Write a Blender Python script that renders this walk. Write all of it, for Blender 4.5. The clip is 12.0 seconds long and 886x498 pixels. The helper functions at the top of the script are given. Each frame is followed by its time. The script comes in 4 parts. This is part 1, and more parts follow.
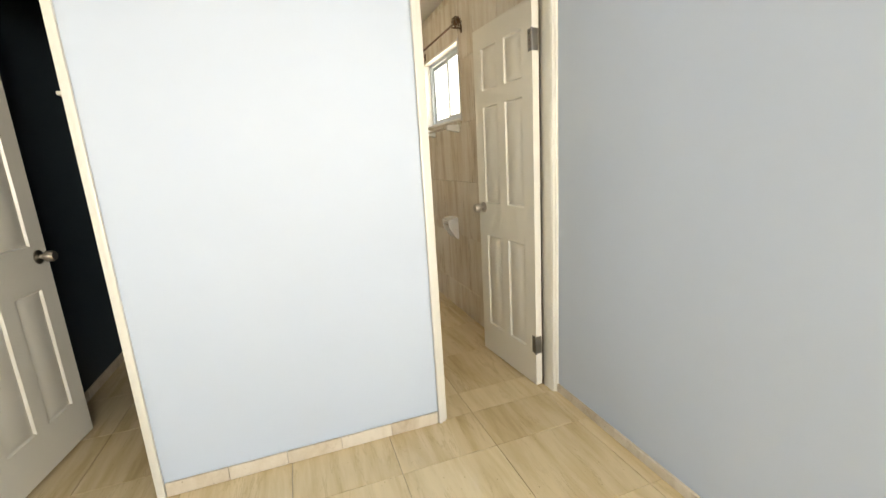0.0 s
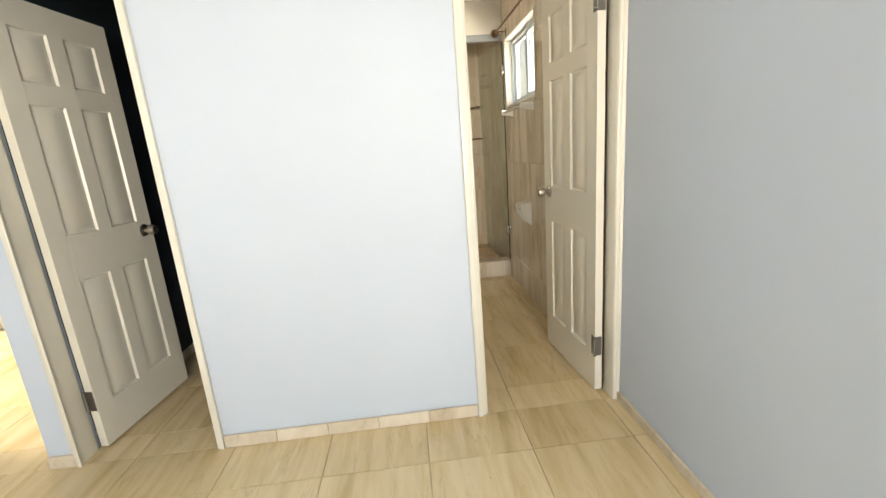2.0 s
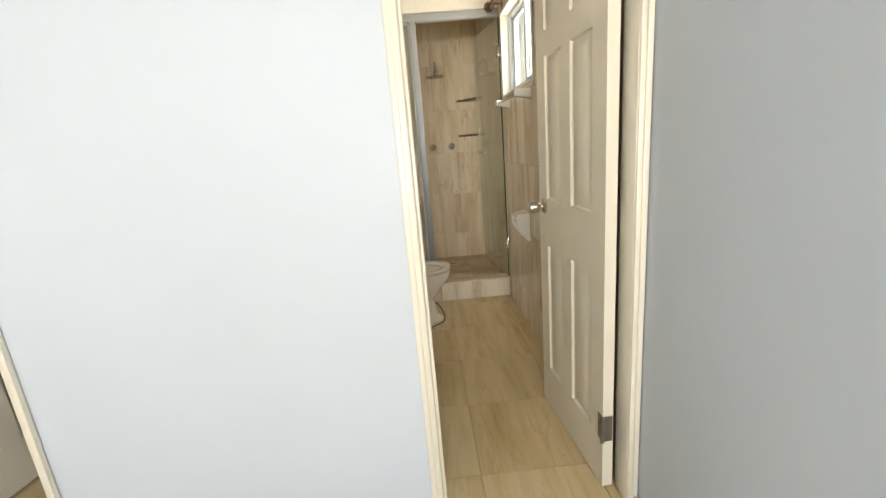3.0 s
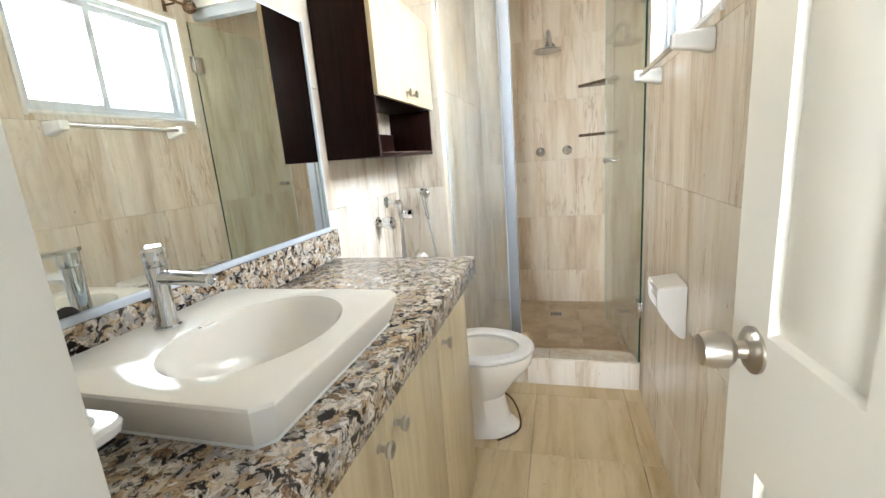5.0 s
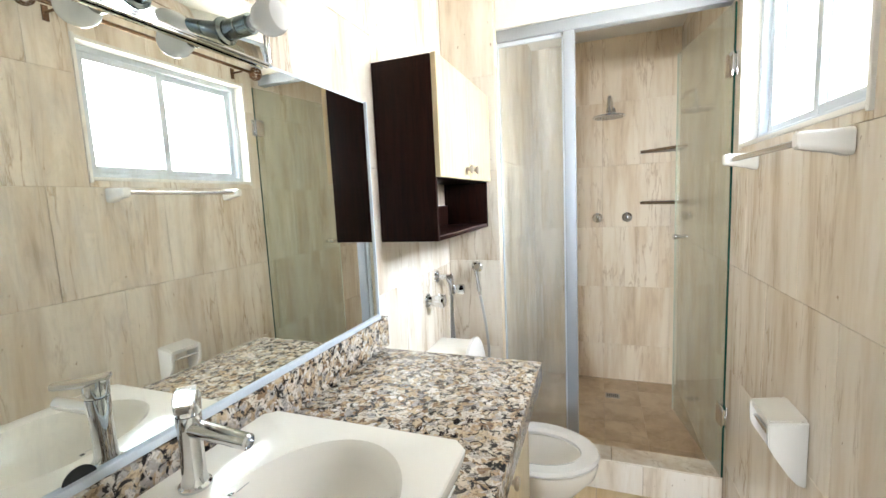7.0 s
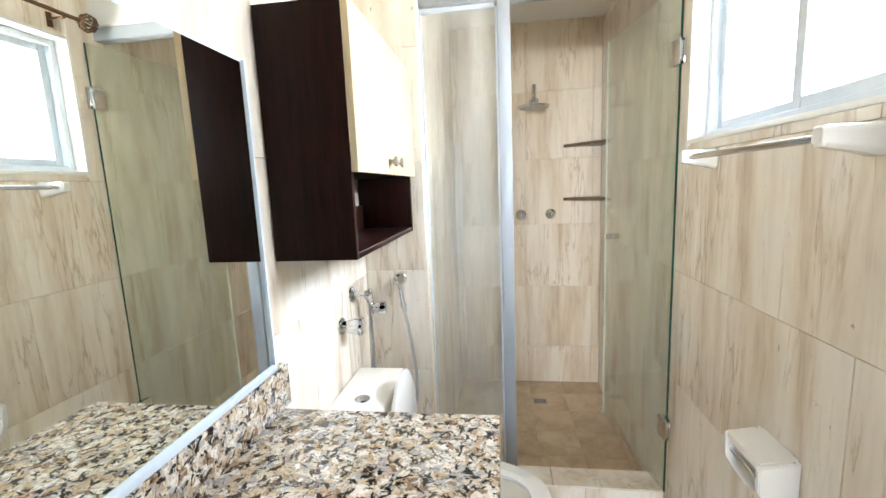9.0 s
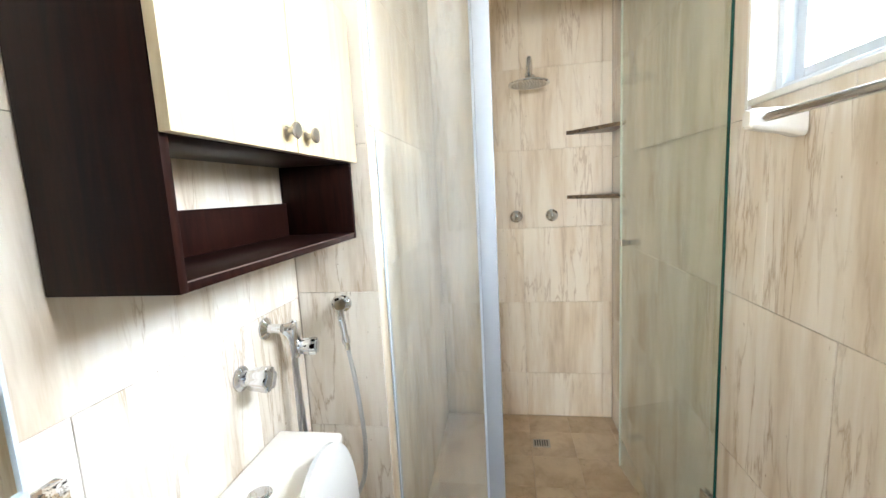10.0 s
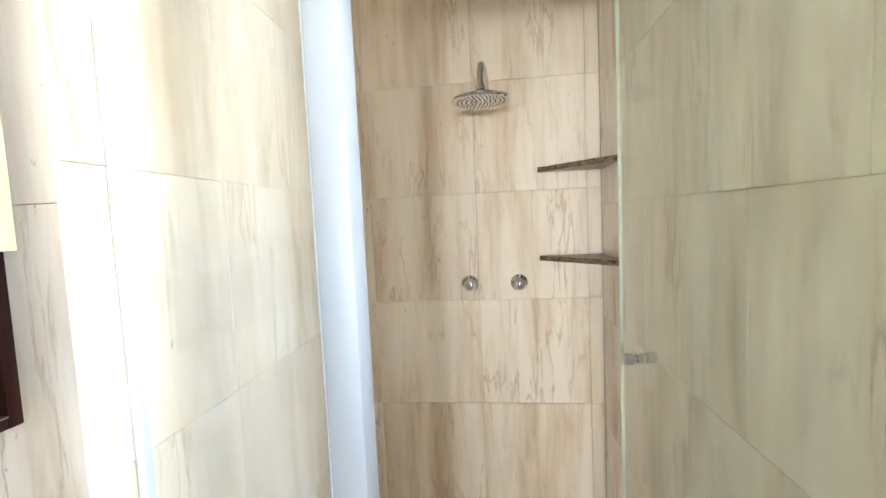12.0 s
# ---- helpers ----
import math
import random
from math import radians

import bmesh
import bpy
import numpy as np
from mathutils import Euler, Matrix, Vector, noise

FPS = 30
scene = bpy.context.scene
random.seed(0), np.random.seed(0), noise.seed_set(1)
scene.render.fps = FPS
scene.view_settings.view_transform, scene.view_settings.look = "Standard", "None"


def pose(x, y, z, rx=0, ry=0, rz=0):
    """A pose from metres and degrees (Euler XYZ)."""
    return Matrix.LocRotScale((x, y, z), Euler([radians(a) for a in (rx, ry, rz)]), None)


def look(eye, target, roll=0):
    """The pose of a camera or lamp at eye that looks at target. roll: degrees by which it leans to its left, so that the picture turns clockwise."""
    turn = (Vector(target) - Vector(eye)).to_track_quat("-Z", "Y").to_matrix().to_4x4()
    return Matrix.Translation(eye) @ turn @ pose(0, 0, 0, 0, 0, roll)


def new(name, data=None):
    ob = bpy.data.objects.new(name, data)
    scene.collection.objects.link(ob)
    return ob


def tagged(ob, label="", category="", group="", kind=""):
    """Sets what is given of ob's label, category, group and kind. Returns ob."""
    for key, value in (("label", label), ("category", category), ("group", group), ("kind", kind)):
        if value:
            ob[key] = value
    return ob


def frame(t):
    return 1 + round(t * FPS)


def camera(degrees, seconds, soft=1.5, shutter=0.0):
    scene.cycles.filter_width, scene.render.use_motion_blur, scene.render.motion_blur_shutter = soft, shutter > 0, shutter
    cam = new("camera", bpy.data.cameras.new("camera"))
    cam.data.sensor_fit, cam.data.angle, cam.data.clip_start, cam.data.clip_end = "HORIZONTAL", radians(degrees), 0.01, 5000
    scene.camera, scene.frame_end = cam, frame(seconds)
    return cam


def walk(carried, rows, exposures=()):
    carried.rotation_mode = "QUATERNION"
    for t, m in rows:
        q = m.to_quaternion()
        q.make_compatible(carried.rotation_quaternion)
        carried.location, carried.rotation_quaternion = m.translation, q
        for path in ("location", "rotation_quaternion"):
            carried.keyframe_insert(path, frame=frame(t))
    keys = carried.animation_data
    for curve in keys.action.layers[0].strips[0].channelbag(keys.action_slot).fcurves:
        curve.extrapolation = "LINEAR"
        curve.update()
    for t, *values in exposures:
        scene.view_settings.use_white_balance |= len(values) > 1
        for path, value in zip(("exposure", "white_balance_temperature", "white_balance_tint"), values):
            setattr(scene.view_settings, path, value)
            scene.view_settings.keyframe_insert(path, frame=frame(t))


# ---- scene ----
cam = camera(93.2, 12.0)
PATH = [
    (0, (0.621, 0.551, 1.292), (1.259, 2.399, 0.873), -3.5),
    (0.5, (0.652, 0.506, 1.284), (0.944, 2.439, 0.863), -3.4),
    (1, (0.619, 0.403, 1.282), (0.75, 2.351, 0.848), -3.9),
    (1.5, (0.702, 0.406, 1.267), (0.821, 2.351, 0.818), -4.3),
    (2, (0.921, 0.579, 1.267), (1.067, 2.519, 0.803), -4.5),
    (2.5, (1.096, 0.86, 1.26), (1.223, 2.798, 0.779), -4.7),
    (4.5, (1.466, 2.103, 1.307), (1.104, 4.018, 0.855), -4.4),
    (5, (1.486, 2.33, 1.273), (0.949, 4.208, 0.846), -4.6),
    (5.5, (1.469, 2.428, 1.289), (0.799, 4.277, 0.922), -4.5),
    (6, (1.446, 2.474, 1.337), (0.689, 4.299, 1.026), -4.1),
    (6.5, (1.412, 2.478, 1.394), (0.632, 4.303, 1.144), -3.4),
    (7, (1.368, 2.474, 1.427), (0.67, 4.334, 1.198), -2.7),
    (9, (1.216, 2.795, 1.461), (0.943, 4.754, 1.168), -2.4),
    (9.5, (1.267, 3.025, 1.427), (0.964, 4.982, 1.144), -2.8),
    (10, (1.3, 3.279, 1.411), (0.998, 5.238, 1.142), -3.0),
    (10.5, (1.311, 3.507, 1.417), (1.025, 5.473, 1.183), -2.8),
    (11, (1.373, 3.73, 1.433), (1.096, 5.7, 1.228), -2.7),
    (11.5, (1.444, 3.934, 1.472), (1.194, 5.911, 1.307), -2.5),
    (12, (1.447, 4.003, 1.52), (1.218, 5.985, 1.375), -2.6),
]
walk(cam, [(t, look(eye, target, roll)) for t, eye, target, roll in PATH],
     exposures=[(0.0, -0.30, 7750, 10), (2.5, -0.32, 7750, 10), (4.5, 0.12, 7700, 10), (5.0, 0.66, 6150, 10), (5.5, 0.78, 5950, 10), (7.0, 0.66, 6100, 10), (9.0, 0.72, 6000, 10), (10.5, 0.80, 6000, 10), (12.0, 0.84, 6000, 10)])

# ---- world and large lights ----
world = bpy.data.worlds.new("sky")
scene.world = world
world.use_nodes = True
wn = world.node_tree
sky = wn.nodes.new("ShaderNodeTexSky")
sky.sky_type, sky.sun_disc = "NISHITA", False
sky.sun_elevation, sky.sun_rotation = radians(48), radians(200)
wn.nodes["Background"].inputs[1].default_value = 0.12
wn.links.new(sky.outputs[0], wn.nodes["Background"].inputs[0])
sun = new("sun", bpy.data.lights.new("sun", "SUN"))
sun.data.energy, sun.data.angle, sun.data.color = 3.0, radians(0.6), (1, 0.95, 0.87)
sun.matrix_world = look((-2.2, -6, 7.1), (0, 0, 0))


def window_light(name, eye, target, sx, sy, power, color, spread=180):
    ob = new(name, bpy.data.lights.new(name, "AREA"))
    ob.data.shape, ob.data.size, ob.data.size_y = "RECTANGLE", sx, sy
    ob.data.energy, ob.data.color, ob.data.spread = power, color, radians(spread)
    ob.matrix_world = look(eye, target)
    return ob


window_light("bath_sky_light", (2.22, 3.965, 2.02), (0.9, 3.965, 1.35), 1.0, 0.6, 24, (0.84, 0.92, 1.0), 115)
window_light("bath_ground_light", (2.16, 3.965, 1.62), (1.35, 3.965, 2.47), 1.0, 0.6, 29, (1, 0.89, 0.73), 150)
window_light("bedroom_sky_light", (1.05, -2.45, 1.55), (0.8, 0.6, 0.2), 1.3, 1.1, 150, (0.88, 0.94, 1.0))
window_light("bedroom_ground_light", (1.05, -4.9, 1.0), (1.0, 0.0, 1.05), 3.0, 0.7, 330, (1.0, 0.95, 0.87))
# Added lamp with no window in view, for daylight from the hall's left.
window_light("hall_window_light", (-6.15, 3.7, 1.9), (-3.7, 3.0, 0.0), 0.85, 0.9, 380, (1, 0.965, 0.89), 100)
window_light("far_room_light", (-3.2, 9.05, 1.4), (-3.6, 6.0, 0.6), 1.7, 1.2, 300, (1, 0.96, 0.88))


# ---- materials ----
def material(name, color, rough=0.5, metal=0.0, **extra):
    m = bpy.data.materials.new(name)
    m.use_nodes = True
    b = m.node_tree.nodes["Principled BSDF"]
    b.inputs["Base Color"].default_value = (*color, 1)
    b.inputs["Roughness"].default_value, b.inputs["Metallic"].default_value = rough, metal
    for key, value in extra.items():
        b.inputs[key.replace("_", " ")].default_value = value
    return m


class Net:
    """A small wrapper to add and join nodes of one material."""

    def __init__(self, m):
        self.t, self.b = m.node_tree, m.node_tree.nodes["Principled BSDF"]

    def node(self, kind, links=None, operation="", blend_type=""):
        n = self.t.nodes.new(kind)
        if operation:
            n.operation = operation
        if blend_type:
            n.blend_type = blend_type
        for k, v in (links or {}).items():
            if isinstance(v, bpy.types.NodeSocket):
                self.t.links.new(v, n.inputs[k])
            else:
                n.inputs[k].default_value = v
        return n

    def ramp(self, fac, stops, interp="LINEAR"):
        n = self.t.nodes.new("ShaderNodeValToRGB")
        self.t.links.new(fac, n.inputs[0])
        r = n.color_ramp
        r.interpolation = interp
        while len(r.elements) < len(stops):
            r.elements.new(0.5)
        for e, (p, c) in zip(r.elements, stops):
            e.position, e.color = p, (*c, 1)
        return n.outputs[0]

    def mix(self, fac, a, b, blend="MIX"):
        return self.node("ShaderNodeMixRGB", {0: fac, 1: a, 2: b}, blend_type=blend).outputs[0]

    def to(self, key, socket):
        self.t.links.new(socket, self.b.inputs[key])

    def bump(self, height, strength=0.2, distance=0.004):
        n = self.node("ShaderNodeBump", {"Height": height, "Strength": strength, "Distance": distance})
        self.to("Normal", n.outputs[0])

    def coords(self, scale, jitter=True, offset=(0, 0, 0)):
        """World-size coordinates, moved by a random amount for each object so that no two tiles are alike."""
        geo = self.t.nodes.new("ShaderNodeTexCoord").outputs["Object"] if not jitter else self.t.nodes.new("ShaderNodeNewGeometry").outputs["Position"]
        v = geo
        if jitter:
            rnd = self.t.nodes.new("ShaderNodeObjectInfo").outputs["Random"]
            off = self.node("ShaderNodeVectorMath", {0: rnd, 1: (37.0, 61.0, 23.0)}, operation="MULTIPLY").outputs[0]
            v = self.node("ShaderNodeVectorMath", {0: geo, 1: off}, operation="ADD").outputs[0]
        return self.node("ShaderNodeMapping", {"Vector": v, "Scale": scale, "Location": offset}).outputs[0]


def noise_of(n, vec, scale, detail=6, rough=0.6, dist=0.0):
    return n.node("ShaderNodeTexNoise", {"Vector": vec, "Scale": scale, "Detail": detail, "Roughness": rough, "Distortion": dist}).outputs[0]


def paint(name, color, rough=0.6, dirt=0.06):
    m = material(name, color, rough)
    n = Net(m)
    v = n.coords((1, 1, 1), jitter=False)
    big = noise_of(n, v, 1.3, 4)
    small = noise_of(n, v, 180, 3)
    dark = tuple(c * (1 - dirt * 2) for c in color)
    n.to("Base Color", n.ramp(big, [(0.3, dark), (0.65, color)]))
    n.bump(small, 0.12, 0.001)
    return m


def travertine(name, light, mid, vein, scale, vein_amount=0.5, rough=0.14):
    """Cream vein-cut stone whose streaks run along the axis with the small scale: soft tan bands, thin wavy dark veins, small pits."""
    m = material(name, light, rough)
    n = Net(m)
    v = n.coords(scale)
    band = noise_of(n, v, 0.62, 5, 0.62, 0.3)
    tan = tuple(0.45 * p + 0.55 * q for p, q in zip(mid, vein))
    base = n.ramp(band, [(0.30, tan), (0.42, mid), (0.56, light), (0.72, tuple(min(0.9, p * 1.06) for p in light))])
    wave = noise_of(n, v, 0.85, 6, 0.6, 0.35)
    off = n.node("ShaderNodeMath", {0: wave, 1: 0.5}, operation="SUBTRACT").outputs[0]
    ridge = n.node("ShaderNodeMath", {0: off}, operation="ABSOLUTE").outputs[0]
    line = n.ramp(ridge, [(0.0, (1, 1, 1)), (0.008, (0.55, 0.55, 0.55)), (0.026, (0, 0, 0))])
    patch = n.ramp(noise_of(n, n.coords(tuple(math.sqrt(s) * 1.6 for s in scale)), 1.0, 3), [(0.46, (0, 0, 0)), (0.60, (1, 1, 1))])
    fine = n.ramp(noise_of(n, v, 3.0, 6, 0.7, 0.3), [(0.60, (0, 0, 0)), (0.78, (0.35, 0.35, 0.35))])
    marks = n.mix(1.0, n.mix(1.0, line, patch, "MULTIPLY"), fine, "LIGHTEN")
    amount = n.node("ShaderNodeMath", {0: marks, 1: vein_amount}, operation="MULTIPLY").outputs[0]
    c = n.mix(amount, base, (*vein, 1))
    p = n.coords((60, 60, 34))
    pits = n.ramp(noise_of(n, p, 1.0, 2), [(0.72, (0, 0, 0)), (0.77, (0.7, 0.7, 0.7))])
    c = n.mix(pits, c, (*[x * 0.8 for x in vein], 1))
    rnd = n.t.nodes.new("ShaderNodeObjectInfo").outputs["Random"]
    tone = n.ramp(rnd, [(0.0, (0.90, 0.875, 0.84)), (0.5, (0.97, 0.96, 0.945)), (1.0, (1.0, 1.0, 1.0))])
    n.to("Base Color", n.mix(1.0, c, tone, "MULTIPLY"))
    grain = noise_of(n, n.coords((1, 1, 1)), 260, 3)
    n.to("Roughness", n.ramp(grain, [(0.3, (rough, rough, rough)), (0.8, (rough * 1.4 + 0.02,) * 3)]))
    return m


STONE = dict(light=(0.83, 0.775, 0.69), mid=(0.74, 0.655, 0.54), vein=(0.42, 0.31, 0.20))
M_TILE = travertine("travertine_wall", scale=(14, 14, 1.7), vein_amount=0.72, **STONE)
M_HONED = travertine("travertine_honed", (0.83, 0.735, 0.59), (0.73, 0.60, 0.43), (0.45, 0.305, 0.17), (14, 14, 1.7), 0.68, 0.42)
M_SHOWERFLOOR = travertine("travertine_shower_floor", (0.70, 0.57, 0.41), (0.58, 0.44, 0.29), (0.36, 0.25, 0.16), (7, 7, 7), 0.4, 0.3)
M_FLOOR = travertine("floor_tile_cream", (0.76, 0.62, 0.40), (0.685, 0.54, 0.32), (0.49, 0.36, 0.19), (20, 2.2, 5), 0.5, 0.035)
M_GROUT = paint("grout", (0.52, 0.43, 0.33), 0.8)
M_BLUE = paint("pale_blue_wall_paint", (0.575, 0.645, 0.75), 0.55, 0.02)
# Blue closet paint, base colour darkened to hold the unlit room's shade.
M_SHADED_BLUE = paint("shaded_blue_paint", (0.035, 0.055, 0.075), 0.6, 0.05)
M_CEIL = paint("white_ceiling_paint", (0.78, 0.77, 0.74), 0.7, 0.02)
M_WHITE = paint("cream_white_gloss_paint", (0.80, 0.765, 0.68), 0.28, 0.03)
M_PLASTIC = material("white_plastic", (0.8, 0.8, 0.78), 0.3)
M_CERAMIC = material("ivory_ceramic", (0.87, 0.825, 0.745), 0.14)
M_CERAMIC.node_tree.nodes["Principled BSDF"].inputs["Specular IOR Level"].default_value = 0.28
M_WCERAMIC = material("white_ceramic", (0.8, 0.785, 0.75), 0.14)
M_CHROME = material("chrome", (0.70, 0.71, 0.725), 0.06, 1.0)
M_NICKEL = material("brushed_nickel", (0.5, 0.46, 0.41), 0.28, 1.0)
M_HINGE = material("worn_steel", (0.27, 0.26, 0.25), 0.35, 1.0)
M_BRONZE = material("bronze_rod", (0.16, 0.09, 0.05), 0.4, 1.0)
M_BLACK = material("black_rubber", (0.015, 0.015, 0.016), 0.5)
M_HOSE = material("braided_steel_hose", (0.5, 0.5, 0.5), 0.35, 1.0)
M_ALU = material("white_aluminium", (0.58, 0.64, 0.71), 0.35)
M_POST = material("silver_aluminium_post", (0.31, 0.335, 0.37), 0.4)
M_BULB = material("frosted_bulb", (0.82, 0.82, 0.8), 0.2)
M_DISPLAY = material("grey_display", (0.05, 0.06, 0.06), 0.2)
M_SILICONE = material("silicone", (0.75, 0.75, 0.72), 0.4)


def wood(name, a, b, scale, rough):
    m = material(name, a, rough)
    n = Net(m)
    v = n.coords(scale)
    g = noise_of(n, v, 2.0, 7, 0.6, 0.8)
    n.to("Base Color", n.ramp(g, [(0.35, b), (0.6, a)]))
    n.bump(g, 0.08, 0.001)
    return m


M_WENGE = wood("dark_wenge_laminate", (0.019, 0.006, 0.004), (0.009, 0.0033, 0.0026), (30, 30, 2.5), 0.38)
M_WENGE.node_tree.nodes["Principled BSDF"].inputs["Specular IOR Level"].default_value = 0.09
M_MAPLE = wood("cream_wood_laminate", (0.63, 0.525, 0.335), (0.53, 0.42, 0.245), (18, 18, 1.6), 0.36)
M_WARDROBE = wood("honey_wood", (0.62, 0.43, 0.20), (0.5, 0.33, 0.14), (12, 12, 1.2), 0.4)


def granite():
    m = material("brown_granite", (0.4, 0.33, 0.27), 0.12)
    n = Net(m)
    v = n.coords((1, 1, 1), jitter=False)
    w = n.node("ShaderNodeTexNoise", {"Vector": v, "Scale": 38.0, "Detail": 6.0}).outputs[1]
    wob = n.node("ShaderNodeVectorMath", {0: w, 1: (0.045, 0.045, 0.045)}, operation="MULTIPLY").outputs[0]
    p = n.node("ShaderNodeVectorMath", {0: v, 1: wob}, operation="ADD").outputs[0]
    cell = n.node("ShaderNodeTexVoronoi", {"Vector": p, "Scale": 64.0}).outputs["Color"]
    key = n.node("ShaderNodeSeparateColor", {0: cell}).outputs[0]
    c = n.ramp(key, [(0.0, (0.60, 0.51, 0.40)), (0.2, (0.44, 0.32, 0.20)), (0.34, (0.68, 0.61, 0.52)), (0.52, (0.40, 0.37, 0.34)),
                     (0.66, (0.55, 0.43, 0.29)), (0.80, (0.70, 0.65, 0.58)), (0.92, (0.26, 0.17, 0.10))], "CONSTANT")
    small = n.node("ShaderNodeTexVoronoi", {"Vector": p, "Scale": 190.0}).outputs["Color"]
    tone = n.ramp(n.node("ShaderNodeSeparateColor", {0: small}).outputs[1], [(0.0, (0.45, 0.42, 0.40)), (0.2, (0.82, 0.80, 0.78)), (0.5, (1, 1, 1))], "CONSTANT")
    c = n.mix(0.8, c, tone, "MULTIPLY")
    grey = n.ramp(noise_of(n, v, 34, 6, 0.7, 0.4), [(0.56, (0, 0, 0)), (0.60, (0.85, 0.85, 0.85))])
    c = n.mix(grey, c, (0.36, 0.325, 0.29, 1))
    mica = n.ramp(noise_of(n, n.coords((1, 1, 1), jitter=False, offset=(3.1, 7.7, 1.9)), 52, 6, 0.68, 0.8), [(0.535, (0, 0, 0)), (0.555, (1, 1, 1))])
    n.to("Base Color", n.mix(mica, c, (0.018, 0.014, 0.013, 1)))
    n.to("Roughness", n.ramp(noise_of(n, v, 120, 3), [(0.3, (0.08, 0.08, 0.08)), (0.7, (0.17, 0.17, 0.17))]))
    return m


M_GRANITE = granite()


def pane_material(name, tint, gloss=0.9, film=0.0):
    m = bpy.data.materials.new(name)
    m.use_nodes = True
    t = m.node_tree
    t.nodes.clear()
    out = t.nodes.new("ShaderNodeOutputMaterial")
    a, g, f, x = (t.nodes.new(k) for k in ("ShaderNodeBsdfTransparent", "ShaderNodeBsdfGlossy", "ShaderNodeLayerWeight", "ShaderNodeMixShader"))
    a.inputs[0].default_value, g.inputs[0].default_value = (*tint, 1), (gloss, gloss, gloss, 1)
    g.inputs["Roughness"].default_value, f.inputs[0].default_value = 0.01, 0.5
    p, q = t.nodes.new("ShaderNodeMath"), t.nodes.new("ShaderNodeMath")
    p.operation, q.operation = "POWER", "MULTIPLY_ADD"
    p.inputs[1].default_value, q.inputs[1].default_value, q.inputs[2].default_value = 4.0, 0.95, 0.045
    t.links.new(f.outputs["Facing"], p.inputs[0]), t.links.new(p.outputs[0], q.inputs[0])
    t.links.new(q.outputs[0], x.inputs[0]), t.links.new(a.outputs[0], x.inputs[1]), t.links.new(g.outputs[0], x.inputs[2])
    last = x.outputs[0]
    if film:  # pale diffuse film, in streaks that run down
        co, mp, no, ra, df, y = (t.nodes.new(k) for k in ("ShaderNodeTexCoord", "ShaderNodeMapping", "ShaderNodeTexNoise", "ShaderNodeMapRange", "ShaderNodeBsdfDiffuse", "ShaderNodeMixShader"))
        mp.inputs["Scale"].default_value = (7, 7, 1.2)
        no.inputs["Scale"].default_value, no.inputs["Detail"].default_value = 1.5, 6.0
        ra.inputs[1].default_value, ra.inputs[2].default_value, ra.inputs[3].default_value, ra.inputs[4].default_value = 0.3, 0.75, film * 0.35, film * 1.6
        df.inputs[0].default_value = (0.86, 0.88, 0.86, 1)
        t.links.new(co.outputs["Object"], mp.inputs[0]), t.links.new(mp.outputs[0], no.inputs[0]), t.links.new(no.outputs[0], ra.inputs[0])
        t.links.new(ra.outputs[0], y.inputs[0]), t.links.new(last, y.inputs[1]), t.links.new(df.outputs[0], y.inputs[2])
        last = y.outputs[0]
    t.links.new(last, out.inputs[0])
    return m


M_GLASS = pane_material("clear_glass", (0.965, 0.98, 0.97))
M_GREENGLASS = pane_material("greenish_glass", (0.945, 0.968, 0.928), film=0.10)
M_SCREEN = pane_material("clear_glass_with_pale_streaks", (0.965, 0.98, 0.97), film=0.16)
M_GLASSEDGE = material("green_glass_edge", (0.01, 0.06, 0.045), 0.1)
M_MIRROR = material("mirror_silver", (0.875, 0.90, 0.86), 0.005, 1.0)


SPLASH = (0.668, 2.86, 1.43)


def smears(m):
    """Dried water and glue marks on the mirror."""
    n = Net(m)
    v = n.coords((1, 5, 2.2), jitter=False)
    a = n.ramp(noise_of(n, v, 1.1, 4), [(0.52, (0, 0, 0)), (0.72, (1, 1, 1))])
    b = n.ramp(noise_of(n, v, 7.0, 6, 0.7, 1.0), [(0.45, (0, 0, 0)), (0.75, (1, 1, 1))])
    where = n.node("ShaderNodeVectorMath", {0: n.t.nodes.new("ShaderNodeNewGeometry").outputs["Position"], 1: SPLASH}, operation="DISTANCE").outputs["Value"]
    near = n.ramp(where, [(0.10, (1, 1, 1)), (0.42, (0, 0, 0))])
    drip = n.ramp(noise_of(n, n.coords((1, 42, 3.5), jitter=False), 1.0, 5, 0.65, 0.3), [(0.50, (0, 0, 0)), (0.68, (1, 1, 1))])
    b = n.mix(1.0, b, drip, "LIGHTEN")
    f = n.node("ShaderNodeMath", {0: n.mix(1.0, n.mix(0.45, a, (1, 1, 1, 1)), n.mix(1.0, b, near, "MULTIPLY"), "MULTIPLY"), 1: 0.42}, operation="MULTIPLY").outputs[0]
    d = n.node("ShaderNodeBsdfDiffuse", {0: (0.75, 0.74, 0.70, 1)}).outputs[0]
    x = n.node("ShaderNodeMixShader", {0: f, 1: n.b.outputs[0], 2: d}).outputs[0]
    n.t.links.new(x, n.t.nodes["Material Output"].inputs[0])


smears(M_MIRROR)


def glow(name, color, strength):
    m = bpy.data.materials.new(name)
    m.use_nodes = True
    t = m.node_tree
    t.nodes.clear()
    e, o = t.nodes.new("ShaderNodeEmission"), t.nodes.new("ShaderNodeOutputMaterial")
    e.inputs[0].default_value, e.inputs[1].default_value = (*color, 1), strength
    t.links.new(e.outputs[0], o.inputs[0])
    return m


M_OUTSIDE = glow("bright_outdoors", (1.0, 0.99, 0.97), 5.0)

# ---- building helpers ----
BASE = {}


